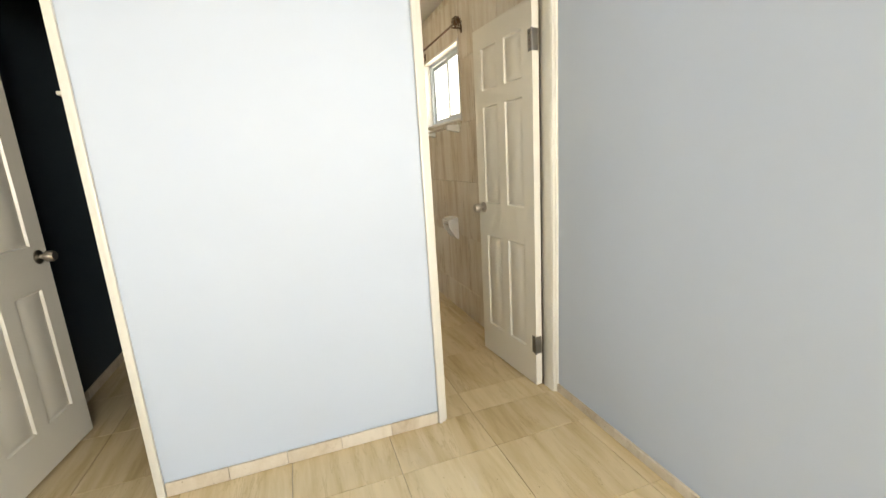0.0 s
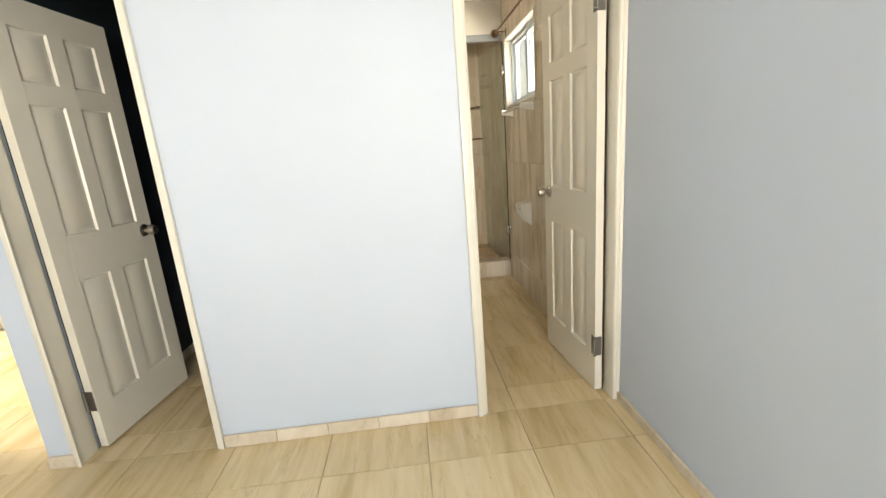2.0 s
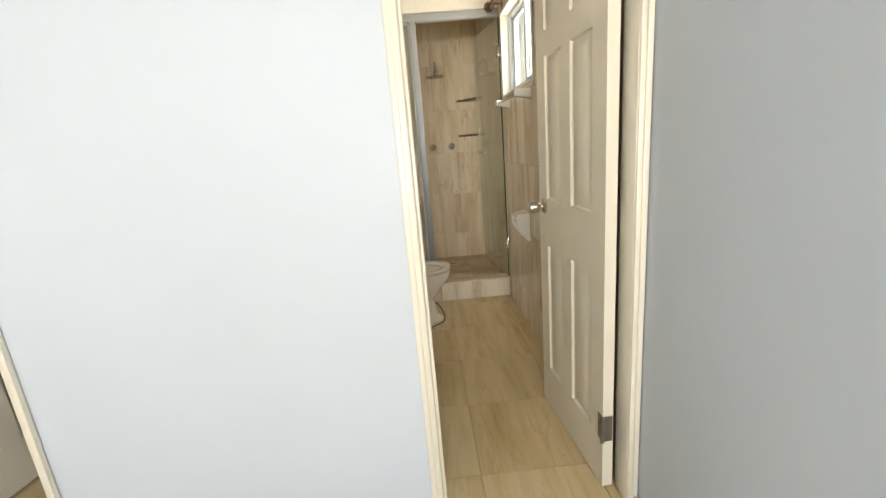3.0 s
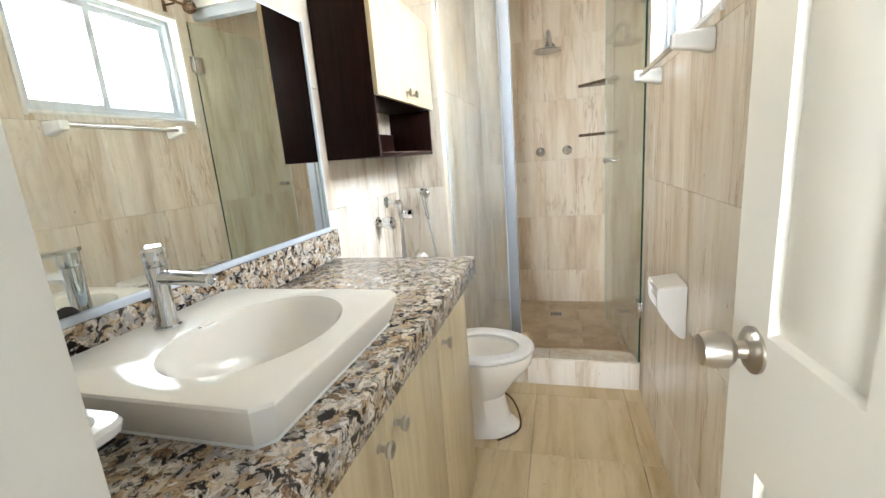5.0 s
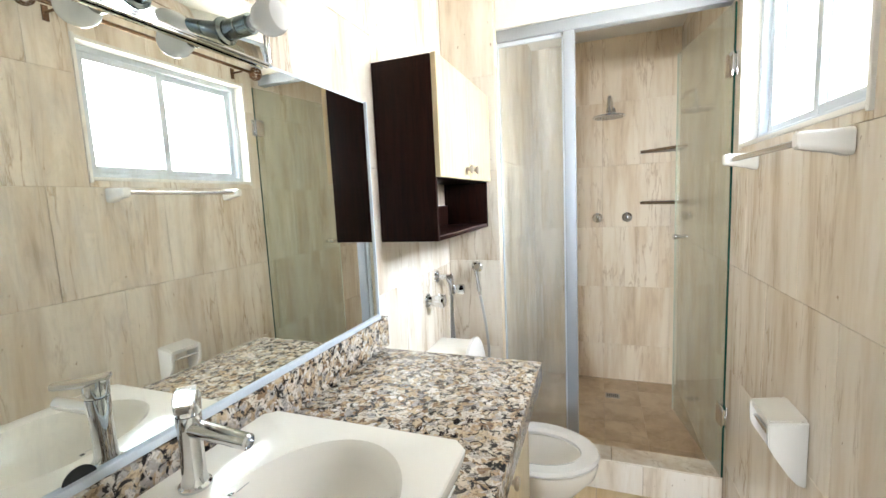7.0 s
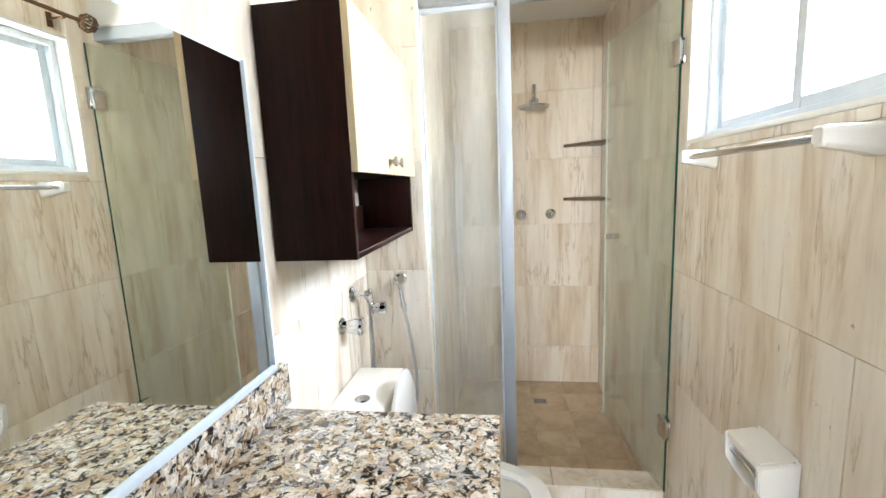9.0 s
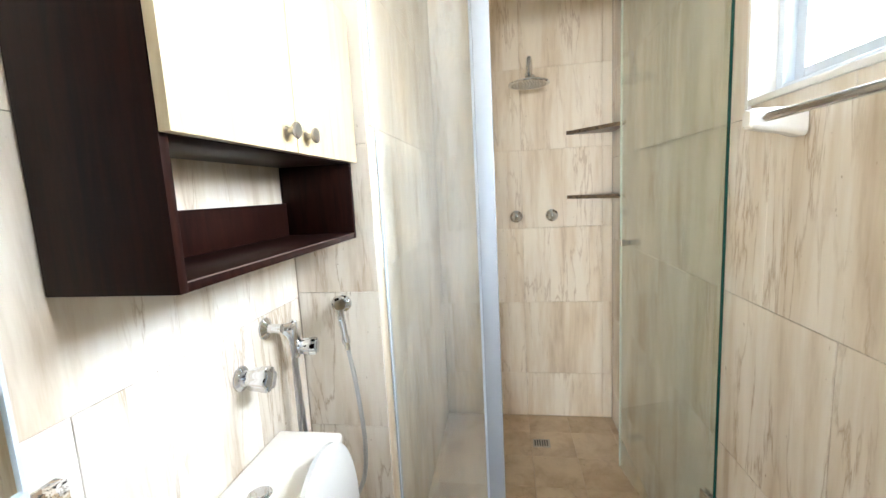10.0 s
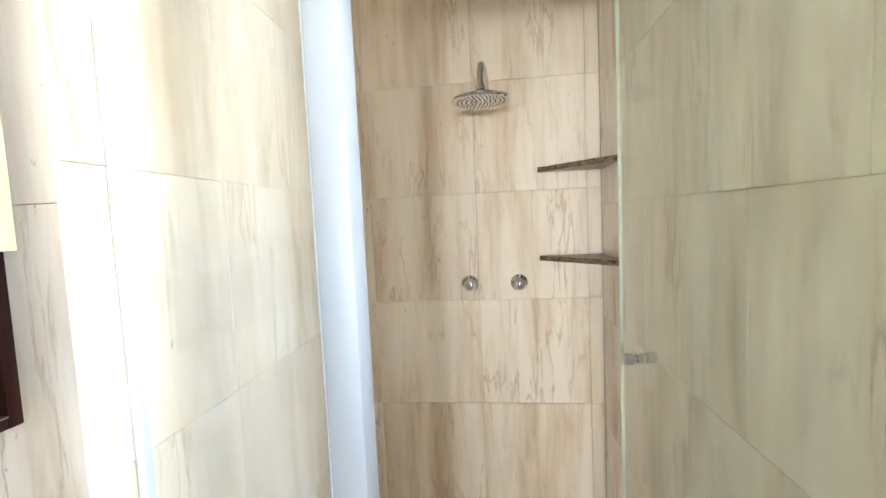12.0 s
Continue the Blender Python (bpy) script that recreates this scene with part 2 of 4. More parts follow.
def box(bm, x0, x1, y0, y1, z0, z1, bevel=0.0, seg=2):
    vs = [bm.verts.new((x, y, z)) for x in (x0, x1) for y in (y0, y1) for z in (z0, z1)]
    quads = ((0, 1, 3, 2), (4, 6, 7, 5), (0, 4, 5, 1), (2, 3, 7, 6), (0, 2, 6, 4), (1, 5, 7, 3))
    fs = [bm.faces.new([vs[i] for i in q]) for q in quads]
    if bevel:
        edges = list({e for f in fs for e in f.edges})
        bmesh.ops.bevel(bm, geom=edges, offset=bevel, segments=seg, profile=0.5, affect="EDGES")
    return bm


def cube(*a, bevel=0.0, seg=2):
    return box(bmesh.new(), *a, bevel=bevel, seg=seg)


def rings(bm, loops, close=False, caps=True):
    """Skins rings of equal length, given as lists of points."""
    rows = [[bm.verts.new(p) for p in loop] for loop in loops]
    n = len(rows[0])
    pairs = list(zip(rows, rows[1:])) + ([(rows[-1], rows[0])] if close else [])
    for a, b in pairs:
        for i in range(n):
            bm.faces.new((a[i], a[(i + 1) % n], b[(i + 1) % n], b[i]))
    if caps and not close:
        bm.faces.new(rows[0][::-1]), bm.faces.new(rows[-1])
    return bm


def frame_of(d):
    d = Vector(d).normalized()
    u = d.cross(Vector((0, 0, 1)) if abs(d.z) < 0.9 else Vector((1, 0, 0))).normalized()
    return u, d.cross(u)


def lathe(bm, origin, axis, profile, n=24):
    """Profile of (distance along the axis, radius)."""
    o, d = Vector(origin), Vector(axis).normalized()
    u, v = frame_of(d)
    loops = [[o + d * h + (u * math.cos(k * math.tau / n) + v * math.sin(k * math.tau / n)) * max(r, 1e-4) for k in range(n)] for h, r in profile]
    return rings(bm, loops)


def rod(bm, p0, p1, r, n=14):
    return lathe(bm, p0, Vector(p1) - Vector(p0), [(0, r * 0.85), (r * 0.15, r), ((Vector(p1) - Vector(p0)).length - r * 0.15, r), ((Vector(p1) - Vector(p0)).length, r * 0.85)], n)


def tube(bm, pts, r, n=14, steps=6):
    """A round tube along a smooth line through the points."""
    pts = [Vector(p) for p in pts]
    line = []
    for i in range(len(pts) - 1):
        a, b = pts[max(i - 1, 0)], pts[min(i + 2, len(pts) - 1)]
        p, q = pts[i], pts[i + 1]
        for k in range(steps):
            t = k / steps
            line.append(0.5 * (2 * p + (q - a) * t + (2 * a - 5 * p + 4 * q - b) * t * t + (3 * p - a - 3 * q + b) * t ** 3))
    line.append(pts[-1])
    loops, u = [], None
    for i, p in enumerate(line):
        d = (line[min(i + 1, len(line) - 1)] - line[max(i - 1, 0)]).normalized()
        if u is None:
            u, _ = frame_of(d)
        u = (u - d * u.dot(d)).normalized()
        v = d.cross(u)
        loops.append([p + (u * math.cos(k * math.tau / n) + v * math.sin(k * math.tau / n)) * r for k in range(n)])
    return rings(bm, loops)


def mesh_of(name, bm, mat, smooth=True):
    bmesh.ops.recalc_face_normals(bm, faces=bm.faces[:])
    me = bpy.data.meshes.new(name)
    bm.to_mesh(me)
    bm.free()
    me.materials.append(mat)
    if smooth:
        me.shade_smooth()
        me.set_sharp_from_angle(angle=radians(28))
    return me


def thing(name, base, label, category, group="", kind=""):
    ob = new(name)
    ob.empty_display_size = 0.1
    ob.location = base
    BASE[ob] = Vector(base)
    return tagged(ob, label, category, group, kind)


def part(name, bm, mat, parent, label=""):
    bmesh.ops.translate(bm, verts=bm.verts[:], vec=-BASE[parent])
    ob = new(name, mesh_of(name, bm, mat))
    ob.parent = parent
    BASE[ob] = BASE[parent]
    return tagged(ob, label)


def structure(name, bm, mat, label="", category=""):
    ob = new(name, mesh_of(name, bm, mat))
    BASE[ob] = Vector((0, 0, 0))
    return tagged(ob, label, category, kind="structure")


def single(name, bm, mat, label, category, group=""):
    ob = new(name, mesh_of(name, bm, mat))
    BASE[ob] = Vector((0, 0, 0))
    return tagged(ob, label, category, group)


# ---- large structure ----
WALL_Y, BACK_Y = 2.36, 2.48          # bedroom face and bathroom face of the shared wall
BX0, BX1, BEND = 0.655, 1.875, 5.687  # bathroom walls
CEIL = 2.47
SX = 0.914                            # side wall of the shower


def boxes(*rows):
    bm = bmesh.new()
    for r in rows:
        box(bm, *r)
    return bm


structure("floor", boxes((-6.3, 2.1, -2.7, 9.3, -0.2, -0.009)), M_GROUT, "cream glossy tiled floor with thin grout lines", "floor")
structure("ceiling", boxes((-6.3, 2.1, -2.7, 9.3, CEIL, CEIL + 0.1)), M_CEIL, "plain white painted ceiling", "ceiling")
structure("wall_bedroom", boxes((-0.031, 1.174, WALL_Y, BACK_Y - 0.012, -0.01, CEIL)), M_BLUE, "pale blue painted wall between two doors", "wall")
structure("wall_pier", boxes((-0.79, -0.664, WALL_Y, BACK_Y, -0.01, CEIL)), M_BLUE, "narrow pale blue wall pier beside a door", "wall")
for k, (u0, u1, zz) in enumerate(((1.174, 1.87, 2.03), (-0.664, -0.031, 2.03), (-1.66, -0.79, 2.02))):
    structure("wall_lintel_%d" % (k + 1), boxes((u0, u1, WALL_Y, BACK_Y - 0.012, zz, CEIL)), M_BLUE, "pale blue painted wall over a doorway", "wall")
structure("wall_corner", boxes((1.860, 1.87, WALL_Y, BACK_Y - 0.012, -0.01, 2.03)), M_BLUE, "narrow strip of pale blue wall beside the door frame", "wall")
structure("wall_right", boxes((1.87, 1.99, -2.6, 2.42, -0.01, CEIL)), M_BLUE, "plain pale blue painted wall", "wall")
structure("wall_rear", boxes((-1.8, 0.4, -2.6, -2.5, -0.01, CEIL), (1.7, 1.87, -2.6, -2.5, -0.01, CEIL), (0.4, 1.7, -2.6, -2.5, -0.01, 0.9), (0.4, 1.7, -2.6, -2.5, 2.1, CEIL)), M_BLUE, "pale blue painted wall with a window opening", "wall")
structure("wall_left", boxes((-1.8, -1.66, -2.5, 2.62, -0.01, CEIL)), M_BLUE, "pale blue painted wall beside the hall", "wall")
# The closet walls carry the unlit room's darkness in their colour.
structure("wall_closet", boxes((-0.80, -0.70, BACK_Y, 4.42, -0.01, CEIL), (-0.70, 0.53, 4.42, 4.55, -0.01, CEIL)), M_SHADED_BLUE, "blue wall of a small unlit room, darkened for shade", "wall")
structure("wall_closet_side", boxes((0.515, 0.529, BACK_Y, 4.42, -0.01, CEIL)), M_SHADED_BLUE, "blue side wall of a small unlit room, darkened for shade", "wall")
structure("wall_hall", boxes((-6.2, -2.72, 4.42, 4.54, -0.01, CEIL), (-2.72, -1.75, 4.42, 4.54, 2.05, CEIL), (-1.75, -0.8, 4.42, 4.54, -0.01, CEIL)), M_BLUE, "pale wall of the hall with a doorway", "wall")
structure("wall_far_room", boxes((-5.25, -5.08, 4.54, 9.2, -0.01, CEIL), (-5.08, -4.1, 9.0, 9.2, -0.01, CEIL), (-2.3, -0.8, 9.0, 9.2, -0.01, CEIL), (-4.1, -2.3, 9.0, 9.2, -0.01, 0.8), (-4.1, -2.3, 9.0, 9.2, 2.0, CEIL), (-1.2, -1.05, 4.54, 9.0, -0.01, CEIL)), M_BLUE, "pale wall of the far room", "wall")
# Unseen end wall; its opening is added to go with the hall lamp.
structure("wall_hall_end", boxes((-6.3, -6.2, 0.0, 3.45, -0.01, CEIL), (-6.3, -6.2, 4.35, 4.54, -0.01, CEIL), (-6.3, -6.2, 3.45, 4.35, 2.2, CEIL), (-6.2, -1.8, 0.0, 0.1, -0.01, CEIL)), M_BLUE, "unseen pale wall at the end of the hall, with an added opening", "wall")
W0, W1, WZ0, WZ1 = 3.57, 4.405, 1.575, 2.13   # bathroom window opening
T = 0.010                                       # tile thickness
wl = structure("wall_bathroom_left", boxes((0.53, BX0 - T, BACK_Y - 0.01, 5.8, -0.01, CEIL)), M_GROUT, "cream veined travertine tiled bathroom wall", "wall")
ws = structure("wall_shower_stub", boxes((BX0 - T, SX - T, 4.47 + T, 5.8, -0.01, CEIL)), M_GROUT, "short travertine tiled wall beside the shower", "wall")
wb = structure("wall_shower_back", boxes((SX - T, 1.99, BEND + T, 5.8, -0.01, CEIL)), M_GROUT, "travertine tiled back wall of the shower", "wall")
wr = structure("wall_bathroom_right", boxes((BX1 + T, 2.0, 2.42, W0, -0.01, CEIL), (BX1 + T, 2.0, W1, BEND + T, -0.01, CEIL),
                                            (BX1 + T, 2.0, W0, W1, -0.01, WZ0), (BX1 + T, 2.0, W0, W1, WZ1, CEIL)), M_GROUT, "cream veined travertine tiled wall with a small window", "wall")
wf = structure("wall_bathroom_front", boxes((BX0 - T, 1.172, BACK_Y - 0.012, BACK_Y - 0.008, -0.005, CEIL)), M_GROUT, "travertine tiled wall beside the door", "wall")
wh = structure("wall_shower_bulkhead", boxes((SX + 0.002, BX1, 4.515, 4.585, 2.21, CEIL)), M_CEIL, "white bulkhead over the shower screen", "wall")

# ---- doors, frames and trim ----


def door_leaf(width, height, thick=0.038):
    """A moulded six-panel leaf in local space: hinge edge at x 0, running to +x, faces at y 0 and -thick."""
    bm = bmesh.new()
    st, mid = width * 0.155, width * 0.13
    pw = (width - 2 * st - mid) / 2
    xs = [0, st, st + pw, st + pw + mid, width - st, width]
    zs = [0, 0.20, 0.795, 1.00, 1.565, 1.655, height - 0.115, height]
    panels = []
    for y, flip in ((0.0, False), (-thick, True)):
        g = [[bm.verts.new((x, y, z)) for z in zs] for x in xs]
        for i in range(5):
            for k in range(7):
                q = [g[i][k], g[i + 1][k], g[i + 1][k + 1], g[i][k + 1]]
                f = bm.faces.new(q if flip else q[::-1])
                if i in (1, 3) and k in (1, 3, 5):
                    panels.append(f)
        rim = [g[i][0] for i in range(6)] + [g[5][k] for k in range(1, 8)] + [g[i][7] for i in range(4, -1, -1)] + [g[0][k] for k in range(6, 0, -1)]
        if not flip:
            first = rim
    for i in range(len(rim)):
        k = (i + 1) % len(rim)
        bm.faces.new((first[i], first[k], rim[k], rim[i]))
    bm.normal_update()
    for thickness, depth in ((0.006, -0.010), (0.004, 0.0), (0.026, 0.0095)):
        bmesh.ops.inset_individual(bm, faces=panels, thickness=thickness, depth=depth, use_even_offset=True)
    return bm


def make_door(name, hinge, free, height, label, knob_z, hinges=(0.24, 1.813), thick=0.038, side=1):
    """A hung leaf from the hinge line to the free edge, with knob and hinges."""
    hx, hy = hinge
    dx, dy = free[0] - hx, free[1] - hy
    w, ang = math.hypot(dx, dy), math.degrees(math.atan2(dy, dx))
    m = pose(hx, hy, 0.012, 0, 0, ang)
    ob = thing(name, (hx, hy, 0), label, "door")
    tagged(ob, kind="structure")

    def put(bm):
        bmesh.ops.transform(bm, matrix=m, verts=bm.verts[:])
        return bm

    leaf = part("leaf", put(door_leaf(w, height, thick)), M_WHITE, ob)
    for s, y in ((1, 0.0), (-1, -thick)):
        bm = bmesh.new()
        lathe(bm, (w - 0.062, y, knob_z), (0, s, 0), [(0, 0.033), (0.004, 0.033), (0.009, 0.026), (0.012, 0.013), (0.024, 0.012), (0.028, 0.019),
                                                     (0.036, 0.0255), (0.055, 0.0262), (0.068, 0.022), (0.0715, 0.012), (0.072, 0.0)], 28)
        part("door_knob", put(bm), M_NICKEL, ob, "round brushed nickel door knob")
    part("latch_plate", put(cube(w - 0.001, w + 0.0015, -thick * 0.8, -thick * 0.2, knob_z - 0.028, knob_z + 0.028)), M_NICKEL, ob)
    for hz in hinges:
        bm = bmesh.new()
        rod(bm, (-0.007, 0.005 * side if side > 0 else -thick - 0.005, hz - 0.05), (-0.007, 0.005 * side if side > 0 else -thick - 0.005, hz + 0.05), 0.0065)
        box(bm, -0.0025, 0.0, -thick * 0.9, 0.0, hz - 0.05, hz + 0.05)
        y = 0.0 if side > 0 else -thick
        box(bm, 0.0, 0.034, y - 0.001 if side < 0 else y, y if side < 0 else y + 0.001, hz - 0.05, hz + 0.05)
        hg = part("hinge", put(bm), M_HINGE, ob, "worn steel butt hinge")
        for q in (-0.03, 0.0, 0.03):
            sc = bmesh.new()
            lathe(sc, (0.02, (0.001 if side > 0 else -thick - 0.001), hz + q), (0, 1 if side > 0 else -1, 0), [(0, 0.0045), (0.001, 0.004), (0.0012, 0)], 10)
            part("screw", put(sc), M_CHROME, hg)
    return ob


make_door("door_bathroom", (1.780, 2.428), (1.737, 3.015), 2.0, "cream six-panel bathroom door standing open", 0.968)
make_door("door_closet", (-0.646, 2.464), (-0.569, 3.066), 1.985, "white six-panel door open onto a dark room", 0.945)
make_door("door_hall", (-2.80, 4.37), (-3.50, 4.36), 1.99, "six-panel door folded open in the hall", 0.95)


def opening_frame(name, x0, x1, y0, y1, top, label, casing_l, casing_r, stop_y, latch):
    """Lining and casing of a doorway in a wall between y0 and y1."""
    ob = thing(name, ((x0 + x1) / 2, y0, 0), label, "door frame", kind="structure")
    j = 0.03
    part("jamb", cube(x0, x0 + j, y0 - 0.008, y1 + (0.058 if latch < 0 else 0.006), 0, top, bevel=0.003), M_WHITE, ob)
    part("jamb", cube(x1 - j, x1, y0 - 0.008, y1 + 0.006, 0, top, bevel=0.003), M_WHITE, ob)
    part("head", cube(x0 + j, x1 - j, y0 - 0.008, y1 + 0.006, top - j, top, bevel=0.003), M_WHITE, ob)
    if latch < 0:
        part("stop", cube(x0 + j, x0 + j + 0.010, stop_y - 0.02, stop_y + 0.045, 0, top - j, bevel=0.003), M_WHITE, ob)
    else:
        part("stop", cube(x1 - j - 0.010, x1 - j, stop_y, stop_y + 0.02, 0, top - j, bevel=0.003), M_WHITE, ob)

    def casing(a, b, outer):
        bm = cube(a, b, y0 - 0.016, y0 - 0.002, 0, top + 0.03, bevel=0.004)
        box(bm, a if outer < 0 else b - 0.018, a + 0.018 if outer < 0 else b, y0 - 0.022, y0 - 0.015, 0, top + 0.03, bevel=0.003)
        return bm

    if casing_l:
        part("casing", casing(x0 - casing_l, x0 + j - 0.002, -1), M_WHITE, ob)
    if casing_r:
        part("casing", casing(x1 - j + 0.002, x1 + casing_r, 1), M_WHITE, ob)
    part("casing", cube(x0, x1, y0 - 0.017, y0 - 0.003, top - 0.006, top + 0.03, bevel=0.003), M_WHITE, ob)
    return ob


f1 = opening_frame("door_frame_bathroom", 1.172, 1.862, WALL_Y, 2.437, 2.03, "cream painted wooden frame of the bathroom door", 0.008, 0.004, 2.38, -1)
part("strike_plate", cube(1.2015, 1.2035, 2.43, 2.47, 0.92, 1.02, bevel=0.0008), M_NICKEL, f1, "steel strike plate")
opening_frame("door_frame_closet", -0.686, -0.03, WALL_Y, 2.45, 2.03, "white painted wooden frame of the dark room", -0.020, 0.004, 2.38, 1)
f3 = opening_frame("door_frame_hall", -2.78, -1.72, 4.42, 4.54, 2.05, "cream painted wooden frame in the hall", 0.05, 0.05, 4.48, 1)
part("strike_plate", cube(-2.751, -2.7495, 4.43, 4.47, 0.95, 1.03), M_NICKEL, f3)
ob = thing("door_frame_entry", (-1.66, 2.6, 0), "white painted casing at the end of the hall wall", "door frame", kind="structure")
part("casing", cube(-1.70, -1.648, 2.60, 2.645, 0, 2.02, bevel=0.004), M_WHITE, ob)
part("head", cube(-1.66, -0.80, 2.345, 2.50, 1.95, 2.03, bevel=0.004), M_WHITE, ob)

# skirting, in tile strips
M_SKIRT = travertine("skirting_tile", (0.76, 0.68, 0.57), (0.67, 0.58, 0.46), (0.46, 0.35, 0.24), (9, 9, 5), 0.3, 0.2)
sk = structure("baseboard", boxes((-0.02, 1.16, WALL_Y - 0.006, WALL_Y - 0.001, 0.0, 0.05)), M_GROUT, "low cream stone skirting along the blue wall", "baseboard")


def strip(x0, x1, y0, y1, n, along_x, height=0.062):
    for k in range(n):
        a, b = k / n, (k + 1) / n
        if along_x:
            bm = cube(x0 + (x1 - x0) * a + 0.001, x0 + (x1 - x0) * b - 0.001, y0, y1, 0.001, height, bevel=0.002, seg=1)
        else:
            bm = cube(x0, x1, y0 + (y1 - y0) * a + 0.001, y0 + (y1 - y0) * b - 0.001, 0.001, height, bevel=0.002, seg=1)
        part("skirting_tile", bm, M_SKIRT, sk)


strip(-0.024, 1.162, WALL_Y - 0.016, WALL_Y - 0.004, 5, True)
strip(-0.79, -0.668, WALL_Y - 0.014, WALL_Y - 0.002, 1, True)
strip(1.853, 1.8675, -2.45, WALL_Y - 0.01, 11, False, 0.045)
strip(-0.698, -0.686, 2.5, 4.4, 4, False)
strip(-0.686, 0.528, 4.406, 4.418, 3, True)
strip(-5.05, -2.83, 4.405, 4.418, 5, True)
strip(-5.078, -5.062, 4.6, 7.3, 6, False)

# thermostat remote on the pier
ob = thing("thermostat", (-0.735, 2.345, 1.38), "small white wall controller with a grey display", "thermostat")
part("body", cube(-0.775, -0.70, 2.334, 2.356, 1.320, 1.440, bevel=0.006), M_PLASTIC, ob)
part("remote", cube(-0.768, -0.712, 2.318, 2.333, 1.345, 1.445, bevel=0.006), M_PLASTIC, ob)
part("display", cube(-0.760, -0.722, 2.3165, 2.3185, 1.405, 1.433, bevel=0.001), M_DISPLAY, ob, "dark grey display")
for zz, rr in ((1.388, 0.009), (1.368, 0.005)):
    bm = bmesh.new()
    lathe(bm, (-0.741, 2.318, zz), (0, -1, 0), [(0, rr), (0.002, rr * 0.9), (0.0025, 0)], 14)
    part("button", bm, material("grey_button", (0.45, 0.46, 0.47), 0.4), ob)
# shelf in the dark room
single("wall_shelf", cube(-0.285, 0.514, 2.90, 3.22, 1.660, 1.678, bevel=0.003), M_WHITE, "pale board shelf in the dark room", "shelf")
# wardrobe in the far room
ob = thing("wardrobe", (-4.9, 8.3, 0), "tall honey-coloured wooden wardrobe against a wall", "wardrobe")
part("body", cube(-5.075, -4.75, 7.78, 8.96, 0.06, 2.02, bevel=0.003), M_WARDROBE, ob)
part("plinth", cube(-5.075, -4.77, 7.80, 8.94, 0.002, 0.06), M_WARDROBE, ob)
for k in range(2):
    part("door", cube(-4.748, -4.73, 7.785 + 0.59 * k, 8.365 + 0.59 * k, 0.065, 2.015, bevel=0.002), M_WARDROBE, ob)

# ---- bathroom window ----
ob = thing("window_bathroom", (1.95, (W0 + W1) / 2, WZ0), "white aluminium sliding window in the tiled wall", "window", kind="structure")
lin = 0.012
part("reveal", cube(1.868, 1.99, W1 - lin, W1 + 0.002, WZ0 - 0.01, WZ1 + 0.01, bevel=0.002), M_CEIL, ob)
part("reveal", cube(1.868, 1.99, W0 - 0.002, W0 + lin, WZ0 - 0.01, WZ1 + 0.01, bevel=0.002), M_CEIL, ob)
part("reveal", cube(1.868, 1.99, W0 + lin, W1 - lin, WZ1 - lin, WZ1 + 0.002, bevel=0.002), M_CEIL, ob)
part("window_sill", cube(1.868, 1.99, W0 + lin, W1 - lin, WZ0 - 0.002, WZ0 + lin, bevel=0.002), M_CEIL, ob)
a0, a1, c0, c1 = W0 + lin, W1 - lin, WZ0 + lin, WZ1 - lin
bm = bmesh.new()
for r in ((1.925, 1.975, a0, a0 + 0.025, c0, c1), (1.925, 1.975, a1 - 0.025, a1, c0, c1), (1.9255, 1.9745, a0 + 0.025, a1 - 0.025, c0, c0 + 0.025), (1.9255, 1.9745, a0 + 0.025, a1 - 0.025, c1 - 0.025, c1)):
    box(bm, *r, bevel=0.002, seg=1)
part("window_frame", bm, M_ALU, ob)
ym = 3.95
for (u0, u1, xx) in ((a0 + 0.022, ym + 0.02, 1.930), (ym - 0.02, a1 - 0.022, 1.950)):
    bm = bmesh.new()
    for r in ((xx, xx + 0.018, u0, u0 + 0.032, c0 + 0.02, c1 - 0.02), (xx, xx + 0.018, u1 - 0.032, u1, c0 + 0.02, c1 - 0.02),
              (xx + 0.0005, xx + 0.0175, u0 + 0.032, u1 - 0.032, c0 + 0.02, c0 + 0.052), (xx + 0.0005, xx + 0.0175, u0 + 0.032, u1 - 0.032, c1 - 0.052, c1 - 0.02)):
        box(bm, *r, bevel=0.002, seg=1)
    sash = part("sash", bm, M_ALU, ob)
    gp = part("pane", cube(xx + 0.007, xx + 0.011, u0 + 0.031, u1 - 0.031, c0 + 0.051, c1 - 0.051), M_GLASS, sash)
    gp.visible_shadow = False
structure("backdrop", cube(3.2, 3.25, 0.5, 8.0, -1, 5), M_OUTSIDE, "bright overexposed daylight outside the window", "backdrop")

# ---- bathroom: counter, basin, faucet ----
CT = 0.934
ob = thing("vanity_cabinet", (0.92, 3.1, 0), "vanity cabinet with cream wood-grain doors under a granite top", "cabinet")
part("body", cube(BX0 + 0.004, 1.148, BACK_Y + 0.004, 3.66, 0.09, CT - 0.0685, bevel=0.001), M_MAPLE, ob)
part("plinth", cube(BX0 + 0.004, 1.10, BACK_Y + 0.004, 3.64, 0.001, 0.09), M_MAPLE, ob)
edges = [2.49, 2.57, 2.957, 3.31, 3.662]
for k in range(4):
    d = part("door", cube(1.149, 1.168, edges[k] + 0.0015, edges[k + 1] - 0.0015, 0.10, CT - 0.072, bevel=0.002), M_MAPLE, ob)
    if k:
        ky = {1: 2.922, 2: 3.0, 3: 3.36}[k]
        bm = bmesh.new()
        lathe(bm, (1.168, ky, 0.775), (1, 0, 0), [(0, 0.009), (0.002, 0.009), (0.005, 0.006), (0.014, 0.006), (0.018, 0.014), (0.024, 0.0165), (0.028, 0.013), (0.029, 0)], 20)
        part("handle", bm, M_NICKEL, d, "round brushed nickel knob")
